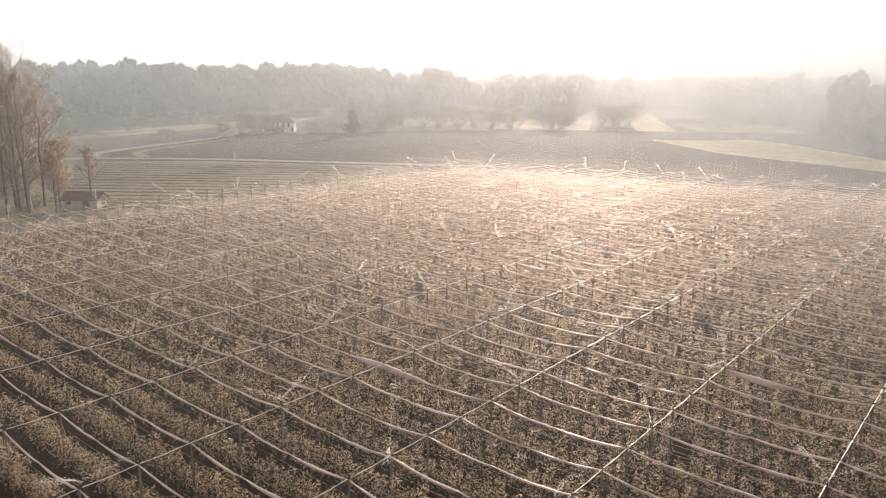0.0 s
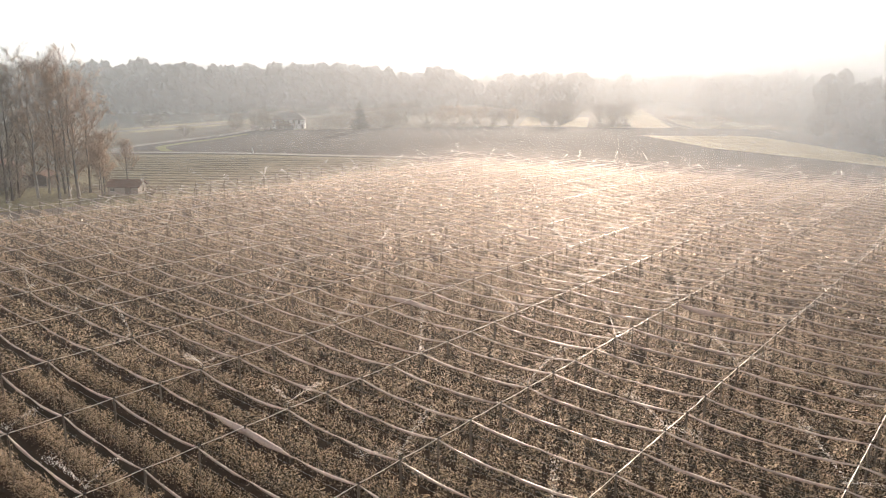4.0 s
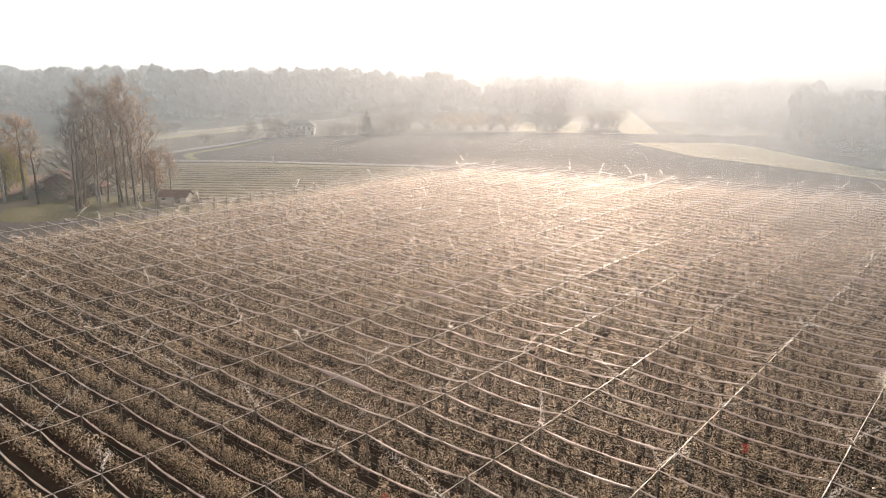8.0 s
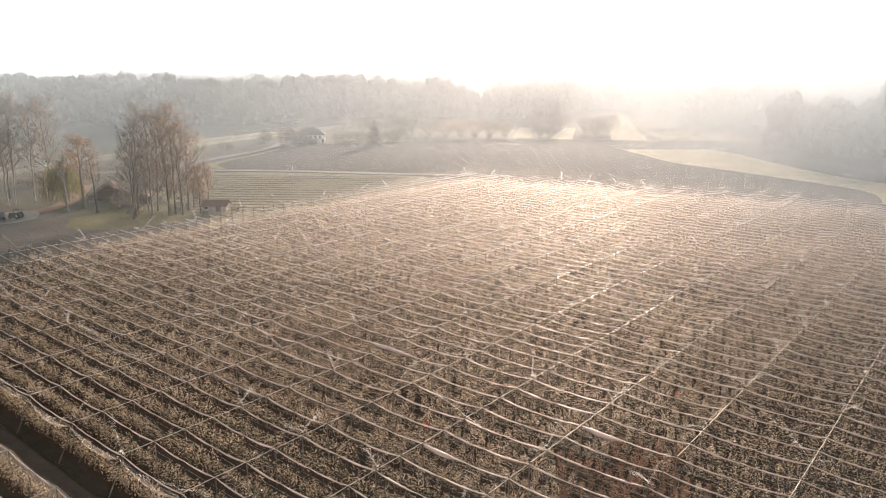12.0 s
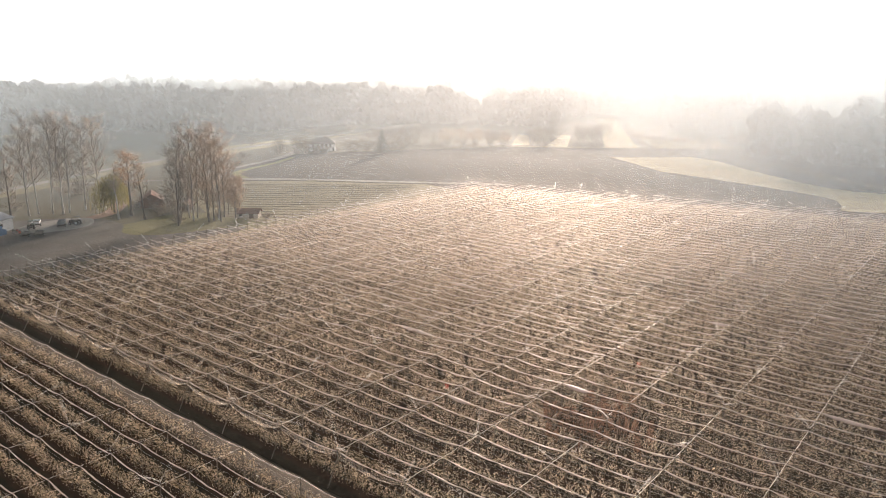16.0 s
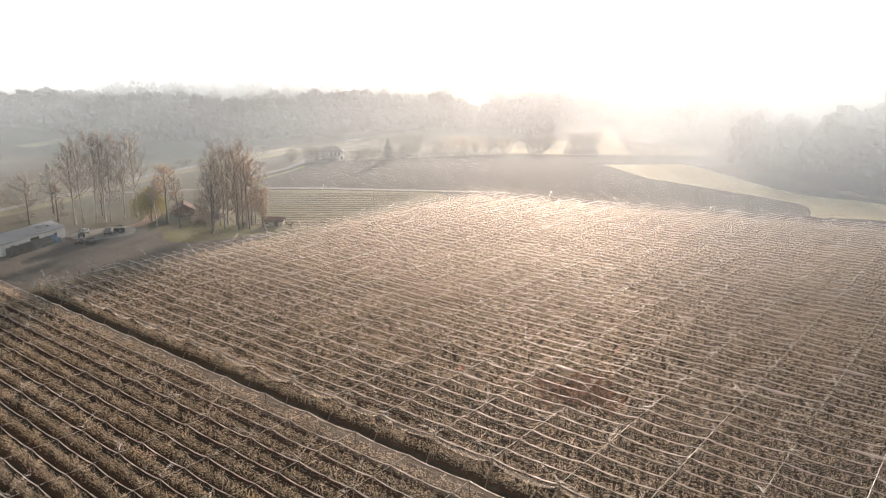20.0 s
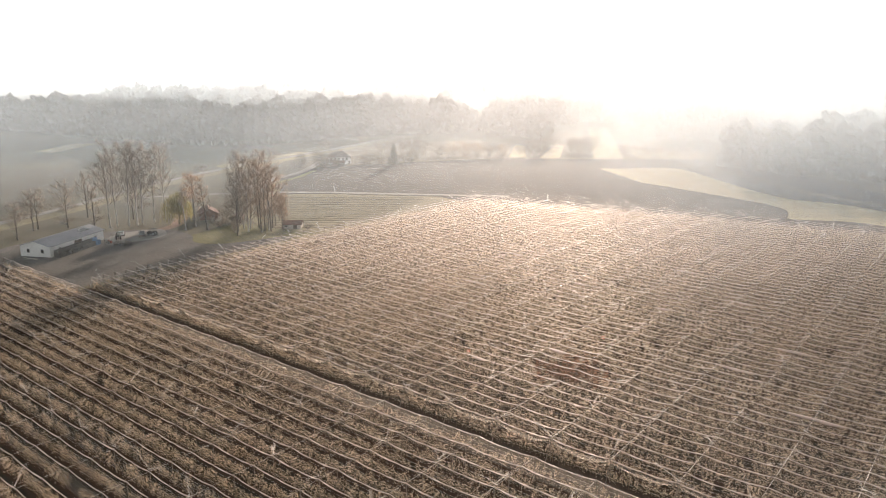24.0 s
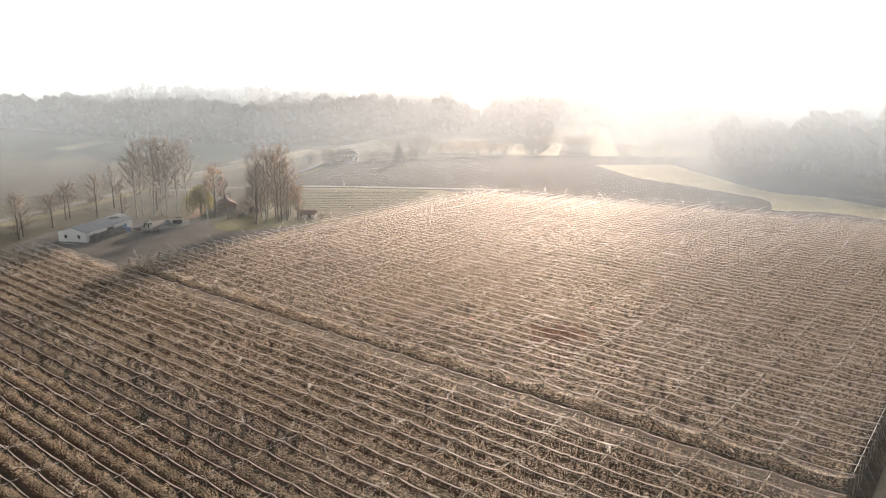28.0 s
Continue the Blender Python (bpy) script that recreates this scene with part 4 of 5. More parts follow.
barn = gable_house("barn", -112, -24.5, 27.4, 11, 27, 3.6, 5.2, "long white rendered barn with a low grey sheet roof", "barn", ROOFGREY, PLASTER, 0.45)
for wx in (-2.6, 2.6):
    window(barn, wx, -13.5, 1.3, 1.0, 1.3, "-y")
for wy in (-9, 9):
    window(barn, 5.5, wy, 1.4, 1.2, 1.0, "+x")
door(barn, 5.5, 0, 3.6, 3.0, "+x")
for dy in (6, 7.6, 9.2):
    bm = bmesh.new()
    box(bm, 0, -.7, -.04, 1.8, .7, .06, .01)
    p = part("solar_panel", bm, GLASSDARK, barn, "dark panel on the barn roof")
    p.matrix_basis = pose(1.2, dy, 5.02, 0, 16.2, 0)

house = gable_house("farmhouse", -212, 199, -45, 9.5, 15, 4.6, 7.6, "white two-storey farmhouse with a hipped grey-brown roof", "house", mat("slate_brown", [(0.1, 0.085, 0.075), (0.16, 0.14, 0.125)], .8, 4, .3, .4), PLASTER, 0.5, 4.5)
for wy in (-5, -2.5, 0, 2.5, 5):
    for fx, fc in ((4.75, "+x"), (-4.75, "-x")):
        window(house, fx, wy, 2.4, 1.0, 1.6, fc)
for wx in (-2.4, 2.4):
    window(house, wx, -7.5, 2.4, 1.0, 1.5, "-y")
    window(house, wx, 7.5, 2.4, 1.0, 1.5, "+y")
door(house, 4.75, 6.6, 1.0, 2.1, "+x")
part("chimney", boxed(-.4, 1, 6.8, .4, 1.8, 8.6, .03), ROOFBROWN, house)
shed = gable_house("shed", -203, 189.5, -45, 4, 8, 2.2, 3.2, "low grey wooden shed beside the farmhouse", "shed", ROOFBROWN, WOODGREY, .3)
door(shed, 2.0, 0, 1.2, 1.9, "+x")

hut = gable_house("field_hut", -76.5, 46.2, -52, 4.2, 6.6, 1.8, 2.9, "small rendered hut with a brown tiled roof beside the orchard", "hut", ROOFBROWN, mat("dirty_plaster", [(.3, .26, .21), (.42, .37, .31), (.5, .45, .39)], .9, 3, .3, .3), .45)
door(hut, 2.2, 1.2, 1.4, 1.65, "+x")
window(hut, 2.2, -2.2, .7, .9, .7, "+x")
window(hut, 0, -3.3, .9, .9, .8, "-y")
cottage = gable_house("cottage", -119, 37, 60, 7, 9.5, 2.5, 4.6, "red-brown wooden cottage half hidden by the trees", "cottage", ROOFRED, mat("red_wood", [(.13, .07, .05), (.2, .11, .08)], .85, 5, .4, .3), .6)
for wy in (-3, 3):
    window(cottage, 3.5, wy, .9, 1.0, 1.1, "+x")
window(cottage, 1.6, -4.75, .9, 1.0, 1.1, "-y")
door(cottage, 3.5, 0, 1.0, 2.0, "+x")
leanto = gable_house("open_shed", -103, 40, 40, 4, 6, 2.2, 3.0, "low dark shed with a grey roof under the trees", "shed", ROOFBROWN, WOODDARK, .4)
door(leanto, 2.0, 0, 2.4, 1.9, "+x")

# ---- yard clutter ----
BIN = mat("bin_wood", [(0.09, 0.085, 0.075), (0.15, 0.14, 0.125), (0.2, 0.19, 0.17)], 0.85, 5.0, 0.5, 0.3)
BLUEPLASTIC = mat("blue_plastic", [(0.1, 0.17, 0.28), (0.16, 0.24, 0.36)], 0.5, 5.0, 0.5, 0.1)


def fruit_bin(material, label):
    """A slatted harvest bin on runners."""
    t = thing("fruit_bin", 0, 0, 0, 0, label, "crate", "harvest bins stacked by the barn")
    for i in range(4):
        z = .12 + i * .165
        for q in ((-.6, -.6, .6, -.56), (-.6, .56, .6, .6), (-.6, -.56, -.56, .56), (.56, -.56, .6, .56)):
            part("slat", boxed(q[0], q[1], z, q[2], q[3], z + .14), material, t)
    part("bottom", boxed(-.6, -.6, .08, .6, .6, .12), material, t)
    for yy in (-.5, 0, .5):
        part("runner", boxed(-.6, yy - .05, 0, .6, yy + .05, .08), material, t)
    return t


bin0 = fruit_bin(BIN, "grey wooden harvest bin stacked outside the barn")
bin1 = fruit_bin(BLUEPLASTIC, "blue plastic harvest bin stacked outside the barn")
base = pose(-112, -24.5, 0, 0, 0, 27.4)
first = {0: True, 1: True}
r = random.Random(12)
for col in range(15):
    for row in range(2):
        for lv in range(3 if row == 0 else r.choice((1, 2, 2))):
            kind = 1 if col >= 13 else 0
            m = base @ pose(7.1 + row * 1.3, -12.5 + col * 1.35 + r.uniform(-.04, .04), .04 + lv * .8, 0, 0, r.uniform(-3, 3))
            src = (bin0, bin1)[kind]
            if first[kind]:
                src.matrix_basis = m
                first[kind] = False
            else:
                copy_thing(src, m)
for i in range(7):
    q = thing("plank", 0, 0, 0, 0, "loose pale board lying on the dirt", "board", "boards by the barn")
    part("board", boxed(-.15, -1.6, 0, .15, 1.6, .05, .005), mat("pale_board", [(.4, .36, .3), (.55, .5, .43)], .8, 6, .5, .1), q)
    q.matrix_basis = base @ pose(r.uniform(-2, 4.5), -16.2 - r.uniform(-.8, 1.6), .04 + .052 * i, 0, 0, 90 + r.uniform(-25, 25))

RUBBER = mat("tyre_rubber", [(0.015, 0.015, 0.015), (0.03, 0.03, 0.03)], 0.85, 8.0, 0.5, 0.2)
REDPAINT = mat("red_paint", [(0.25, 0.05, 0.035), (0.34, 0.08, 0.05)], 0.45, 5.0, 0.4, 0.0)
GREYPAINT = mat("grey_paint", [(0.2, 0.21, 0.22), (0.3, 0.31, 0.32)], 0.45, 5.0, 0.4, 0.0)
WHITEPAINT = mat("white_paint", [(0.6, 0.6, 0.6), (0.72, 0.72, 0.72)], 0.4, 5.0, 0.4, 0.0)


def wheel(t, x, y, rad, width):
    bm = bmesh.new()
    c = bmesh.ops.create_cone(bm, cap_ends=True, segments=18, radius1=rad, radius2=rad, depth=width)
    bmesh.ops.bevel(bm, geom=[e for e in bm.edges if len(e.link_faces) == 2 and e.calc_face_angle() > .8], offset=min(.08, rad * .2), segments=2, affect="EDGES")
    bmesh.ops.rotate(bm, cent=(0, 0, 0), matrix=Matrix.Rotation(math.pi / 2, 3, "Y"), verts=bm.verts)
    bmesh.ops.translate(bm, vec=(x, y, rad), verts=bm.verts)
    wv = part("tyre", bm, RUBBER, t)
    bm = bmesh.new()
    bmesh.ops.create_cone(bm, cap_ends=True, segments=14, radius1=rad * .55, radius2=rad * .5, depth=width + .05)
    bmesh.ops.rotate(bm, cent=(0, 0, 0), matrix=Matrix.Rotation(math.pi / 2, 3, "Y"), verts=bm.verts)
    bmesh.ops.translate(bm, vec=(x, y, rad), verts=bm.verts)
    part("rim", bm, GREYPAINT, wv)


def tractor(x, y, turn, paint, label):
    t = thing("tractor", x, y, .045, turn, label, "tractor")
    for sx in (-.75, .75):
        wheel(t, sx, -.9, .75, .4)
        wheel(t, sx * .92, 1.3, .48, .3)
        part("fender", boxed(sx - .25, -1.5, 1.45, sx + .25, -.3, 1.55, .04), paint, t)
    part("bonnet", boxed(-.35, .1, .8, .35, 1.9, 1.45, .1), paint, t)
    part("chassis", boxed(-.3, -1.3, .5, .3, 1.8, .8, .03), CAP, t)
    for sx in (-.6, .6):
        for yy in (-1.3, .05):
            part("cab_post", boxed(sx - .04, yy - .04, 1.45, sx + .04, yy + .04, 2.5), CAP, t)
    part("cab_roof", boxed(-.72, -1.45, 2.5, .72, .2, 2.64, .05), paint, t)
    part("seat", boxed(-.25, -.9, 1.2, .25, -.4, 1.6, .06), CAP, t)
    part("exhaust", boxed(.2, 1.2, 1.45, .28, 1.28, 2.3), CAP, t)


tractor(-109.5, -6.5, 60, mat("dark_green_paint", [(.04, .06, .05), (.07, .09, .08)], .5, 5, .4, 0), "dark tractor parked on the gravel")
tractor(-106, 4.5, 120, CAP, "small dark tractor standing by the lane")


def trailer(x, y, turn, l, w, h, material, label):
    t = thing("trailer", x, y, .045, turn, label, "trailer", "trailers in the yard")
    for sx in (-w / 2 - .12, w / 2 + .12):
        for yy in (-l * .22, -l * .22 + .95):
            wheel(t, sx, yy, .4, .22)
    part("bed", boxed(-w / 2, -l / 2, .82, w / 2, l / 2, .95, .02), WOODGREY, t)
    for q in ((-w / 2, -l / 2, -w / 2 + .05, l / 2), (w / 2 - .05, -l / 2, w / 2, l / 2), (-w / 2 + .05, -l / 2, w / 2 - .05, -l / 2 + .05), (-w / 2 + .05, l / 2 - .05, w / 2 - .05, l / 2)):
        part("side_board", boxed(q[0], q[1], .95, q[2], q[3], .95 + h, .01), material, t)
    part("axle", boxed(-w / 2, -l * .22 + .4, .34, w / 2, -l * .22 + .55, .82), CAP, t)
    part("drawbar", boxed(-.06, l / 2, .6, .06, l / 2 + 1.6, .72), CAP, t)


trailer(-113.5, -3.5, 62, 4.6, 2.0, .5, WHITEPAINT, "white flat trailer beside the tractor")
trailer(-106.5, 0.8, 58, 3.6, 1.8, .9, GREYPAINT, "grey high-sided farm trailer on the gravel")
trailer(-98.5, -9.0, 60, 4.2, 1.9, .3, BIN, "low dark trailer parked on the dirt")
trailer(-100, -12, 48, 3.0, 1.6, .3, BIN, "low dark trailer parked on the dirt")


def drum(x, y, material, label):
    t = thing("drum", x, y, .045, 0, label, "barrel", "drums by the barn")
    bm = bmesh.new()
    bmesh.ops.create_cone(bm, cap_ends=True, segments=14, radius1=.3, radius2=.3, depth=.9)
    bmesh.ops.translate(bm, vec=(0, 0, .45), verts=bm.verts)
    part("body", bm, material, t)
    bm = bmesh.new()
    bmesh.ops.create_cone(bm, cap_ends=True, segments=14, radius1=.31, radius2=.31, depth=.05)
    bmesh.ops.translate(bm, vec=(0, 0, .925), verts=bm.verts)
    part("lid", bm, CAP, t)


for i, (x, y) in enumerate([(-108.5, -12), (-107.6, -11.2), (-106.8, -12.2), (-105.6, -11.4), (-104.9, -12.4)]):
    drum(x, y, REDPAINT if i % 2 else WOODGREY, "rusty red drum by the barn end" if i % 2 else "grey drum by the barn end")

marker = thing("marker_post", -127.5, 115.8, .03, 0, "white marker post at the field edge", "post")
part("pole", boxed(-.16, -.16, 0, .16, .16, 1.8, .05), WHITEPAINT, marker)
part("cap", boxed(-.18, -.18, 1.8, .18, .18, 1.9, .03), CAP, marker)


def red_crate(x, y, turn):
    """A stack of two open picking crates."""
    for lv in (0, 1):
        t = thing("red_crate", x, y, .1 + lv * .36, turn + 6 * lv, "red plastic picking crate standing in the tree row", "crate", "red crates in the rows")
        for q in ((-.3, -.2, -.27, .2), (.27, -.2, .3, .2), (-.27, -.2, .27, -.17), (-.27, .17, .27, .2)):
            part("side", boxed(q[0], q[1], 0, q[2], q[3], .35, .005), mat("red_plastic", [(.5, .05, .04), (.62, .08, .06)], .4, 4, .4, 0), t)
        part("bottom", boxed(-.27, -.17, 0, .27, .17, .03), MATS["red_plastic"], t)


red_crate(72.4, 10.95, 15)
red_crate(53.8, -15.0, 40)

# ---- woods and far bushes ----
def far_tree(seed, h, w, clumps, conifer=False):
    """A tree of the far woods as arrays: stem and limbs, and ragged clumps of twigs."""
    r = np.random.RandomState(seed)
    pcs = [taper((0, 0, 0), (r.normal(0, .3), r.normal(0, .3), h * .8), .3, .08, 4)]
    for i in range(7):
        a, z = r.uniform(0, 6.28), h * r.uniform(.3, .65)
        pcs.append(taper((0, 0, z), (math.cos(a) * w * .35, math.sin(a) * w * .35, z + h * r.uniform(.12, .3)), .12, .03, 3))
    wood = joined(pcs)
    if conifer:
        z = h * r.uniform(.1, 1, clumps)
        q = w * .5 * (1 - z / h) * np.sqrt(r.uniform(.1, 1, clumps))
        a = r.uniform(0, 6.28, clumps)
        c = np.stack([q * np.cos(a), q * np.sin(a), z], 1)
    else:
        k = 6
        lob = np.stack([r.normal(0, w * .22, k), r.normal(0, w * .22, k), h * np.linspace(.25, .78, k)], 1)
        lr = w * r.uniform(.24, .4, k)
        i = r.randint(k, size=clumps)
        d = r.normal(size=(clumps, 3)); d /= np.linalg.norm(d, axis=1)[:, None]
        c = lob[i] + d * (lr[i] * r.uniform(.4, 1.25, clumps) ** .5)[:, None] * (1, 1, 1.15)
        # dense heart of each bough mass, uneven all over
        th, ph = np.meshgrid(np.linspace(0.25, 2.9, 6), np.arange(8) * np.pi / 4, indexing="ij")
        unit = np.stack([np.sin(th) * np.cos(ph), np.sin(th) * np.sin(ph), np.cos(th)], -1)
        i0, j0 = np.meshgrid(np.arange(5), np.arange(8), indexing="ij")
        j1 = (j0 + 1) % 8
        tri = np.stack([np.stack([i0 * 8 + j0, i0 * 8 + 8 + j0, i0 * 8 + 8 + j1], -1), np.stack([i0 * 8 + j0, i0 * 8 + 8 + j1, i0 * 8 + j1], -1)], 2).reshape(-1, 3)
        heart = [(lob[q] + unit * (lr[q] * r.uniform(.5, .95, (6, 8)))[..., None] * (1, 1, 1.1)).reshape(-1, 3)[tri].reshape(-1, 3) for q in range(k)]
        hearts = np.concatenate(heart)
    d1 = r.normal(size=(clumps, 3)) + (0, 0, .6); d1 /= np.linalg.norm(d1, axis=1)[:, None]
    d2 = np.cross(d1, r.normal(size=(clumps, 3))); d2 /= np.linalg.norm(d2, axis=1)[:, None]
    s = r.uniform(.4, 1.1, (clumps, 1)) * (.8 if conifer else .46)
    lv = np.stack([c - d1 * s + d2 * s * .6, c - d1 * s * .5 - d2 * s * .6, c + d1 * s], 1).reshape(-1, 3)
    if not conifer:
        lv = np.concatenate([lv, hearts])
    return wood[0], wood[1], lv, np.arange(len(lv)).reshape(-1, 3)


WOODLEAF = mat("woodland_twigs", [(0.02, 0.017, 0.014), (0.034, 0.028, 0.022), (0.05, 0.041, 0.031), (0.065, 0.05, 0.036)], 0.95, 0.3, 0.02, 0.0, island=True, through=0.1)


def woods(name, places, heights, seed, clumps, label, fine=False):
    kinds = []
    for i in range(6 if fine else 0):  # well-branched trees for the near edge
        (tv, tf), (cv, cf), lo, (sv, sf) = bare_tree(seed + i, heights * (.85 + .06 * i), heights * .3, .3, fork=.1, limbs=16, steep=.7, twigs=9)
        w, wf = joined([(tv, tf), (cv, cf)])
        sv, sf = sv.reshape(-1, 4, 3).copy(), sf
        mid = sv[:, :3].mean(1, keepdims=True)
        sv[:, :3] = mid + (sv[:, :3] - mid) * 7
        sv[:, 3] = mid[:, 0] + (sv[:, 3] - mid[:, 0]) * 1.5
        kinds.append((w, wf, sv.reshape(-1, 3), sf))
    for i in range(0 if fine else 9):
        w, wf, l, lf = far_tree(seed + i, 1.0 * heights * (0.8 + .05 * i), heights * (.68 + .06 * (i % 4)), clumps)
        kinds.append((w, wf, l, lf))
    wv, wf, lv, lf = plant(places, kinds, seed, 0.66, 1.2)
    top = tagged(array_object(name, lv, lf, WOODLEAF), label, "woods", kind="stuff")
    tagged(array_object(name + "_stems", wv, wf, DARKBARK), "dark stems of the misty woods", "woods", kind="stuff")


def band(front, depth, step, seed, back=(-0.627, 0.779)):
    """Places in a belt behind a line of points."""
    r = random.Random(seed)
    out = []
    for a, b in zip(front, front[1:]):
        a, b = Vector(a), Vector(b)
        n = max(1, int((b - a).length / step))
        for i in range(n):
            d = 0.0
            while d < depth:
                p = a + (b - a) * ((i + r.random()) / n) + Vector(back) * (d + r.uniform(-.4, .4) * step)
                if abs(p.x + 86.6 + (p.y - 337) * 0.545) > 19 or p.y > 620:  # keeps the meadow strip open
                    out.append((p.x, p.y))
                d += step * (1 + d / 120)
    return out


LEFT_EDGE = [(-760, 150), (-650, 178), (-545, 182), (-430, 188), (-372, 205), (-345, 245), (-348, 300), (-358, 350), (-335, 395), (-290, 440)]
woods("woods", band(LEFT_EDGE, 26, 9.5, 1), 27, 500, 600, "misty belt of leafless woodland behind the fields")
woods("inner_woods", [(x - 20, y + 26) for x, y in band(LEFT_EDGE, 60, 11, 8)], 27, 510, 150, "misty inner belt of leafless woodland")
woods("far_woods", [(x - 60, y + 80) for x, y in band(LEFT_EDGE, 600, 24, 2)], 27, 520, 90, "misty woods fading into the distance")
woods("undergrowth", band(LEFT_EDGE, 12, 8, 31), 8, 640, 60, "low misty brush along the edge of the woods")
RIGHT_EDGE = [(-8, 342), (20, 326), (55, 322), (95, 325), (150, 318), (230, 320), (330, 300)]
woods("woods", band(RIGHT_EDGE, 26, 9.5, 3, (0.1, 1.0)), 25, 540, 600, "misty belt of leafless woodland beside the fields")
woods("undergrowth", band(RIGHT_EDGE, 12, 7, 32, (0.1, 1.0)), 8, 650, 60, "low misty brush along the edge of the woods")
woods("inner_woods", [(x + 2, y + 28) for x, y in band(RIGHT_EDGE, 60, 11, 9, (0.1, 1.0))], 25, 550, 150, "misty inner belt of leafless woodland")
woods("far_woods", band([(-10, 420), (60, 410), (160, 405), (300, 400), (420, 390)], 400, 24, 4, (0.0, 1.0)), 26, 560, 90, "misty woods fading into the distance")
woods("far_woods", band([(-135, 520), (-100, 500), (-60, 480), (-20, 450)], 500, 17, 5, (-.3, 0.95)), 25, 580, 90, "misty woods fading into the distance")
woods("far_woods", band([(-290, 470), (-262, 560), (-250, 610), (-225, 680), (-160, 640)], 480, 20, 6, (-.5, 0.86)), 25, 600, 90, "misty woods fading into the distance")
woods("far_woods", band([(-330, 430), (-260, 440), (-190, 420), (-178, 390)], 120, 15, 7, (-.5, 0.86)), 19, 620, 120, "misty lower woods behind the bushes")
woods("distant_woods", band([(-1250, 560), (-1000, 640), (-800, 760), (-620, 900), (-420, 1000), (-200, 1050), (60, 950), (300, 880), (560, 820)], 900, 50, 12, (-.5, 0.86)), 29, 660, 60, "pale woods on the misty horizon")
HEDGE = [(-240, 268, 10, 12, 0), (-226, 270, 11, 12, 0), (-212, 268, 14, 12, 0), (-199, 268, 17, 13, 0), (-190, 276, 12, 11, 0), (-181, 280, 13, 12, 1), (-173, 285, 14, 12, 1), (-166, 289, 14, 12, 1), (-158, 295, 13, 11, 0), (-151, 300, 12, 10, 1),
         (-137, 318, 15, 9, 0), (-133, 322, 16, 8, 0), (-154, 372, 15, 12, 0), (-118, 352, 16, 12, 0), (-112, 358, 18, 12, 0), (-128, 356, 16, 11, 0), (-122, 362, 14, 12, 0), (-104, 404, 5, 12, 1), (-92, 395, 5, 12, 1),
         (-75, 371, 8, 13, 0), (-66, 382, 7, 13, 1), (-55, 398, 8, 13, 0), (-42, 410, 9, 14, 0), (-30, 400, 8, 12, 1), (-20, 388, 10, 12, 0), (-12, 360, 13, 12, 0), (-8, 352, 10, 10, 1), (0, 338, 9, 9, 1),
         (-208, 176, 14, 10, 0), (-204, 180, 12, 9, 0), (-222, 175, 10, 7, 0), (-216, 170, 7, 7, 0), (-205, 138, 6, 6, 0), (-202, 186, 7, 8, 0), (-196, 205, 7, 9, 0), (-190, 214, 8, 10, 0), (-186, 224, 7, 9, 0), (-183, 235, 9, 10, 0), (-192, 248, 8, 11, 0),
         (-200, 215, 9, 9, 0), (-258, 150, 9, 7, 0), (-262, 158, 8, 6, 0), (-268, 190, 7, 7, 0), (-280, 250, 9, 8, 0), (-292, 300, 9, 8, 0), (-250, 120, 5, 6, 0), (-210, 60, 5, 7, 0), (-180, 6, 4, 8, 0), (-172, -16, 4, 9, 0), (-160, 30, 4, 8, 0), (-176, 40, 4, 8, 0), (-200, -4, 4, 9, 0)]
for i, (x, y, h, w, warm) in enumerate(HEDGE):
    bush(x, y, h * .9, w * 1.35, 700 + i, "misty orange-brown bush at the field edge" if warm else "misty grey-brown bush at the field edge", BROWNLEAF if warm else BUSHLEAF, 1500, "field_bush")


def spruce(x, y, h, w, seed):
    t = thing("conifer", x, y, 0, 0, "dark narrow conifer standing above the bushes", "tree", "conifers in the mist")
    wv, wf, lv, lf = far_tree(seed, h, w, 650, True)
    array_object("trunk", wv, wf, DARKBARK, t)
    array_object("crown", lv, lf, GREENLEAF, t)


spruce(-173, 209, 14, 10, 1)
spruce(-178, 214, 10, 5, 2)
spruce(-156, 369, 22, 8, 3)

# ---- mist banks ----
AHEAD = Vector((-0.627, 0.779, 0))
ASIDE = Vector((0.779, 0.627, 0))
START = Vector((66.8, -17.9, 0))


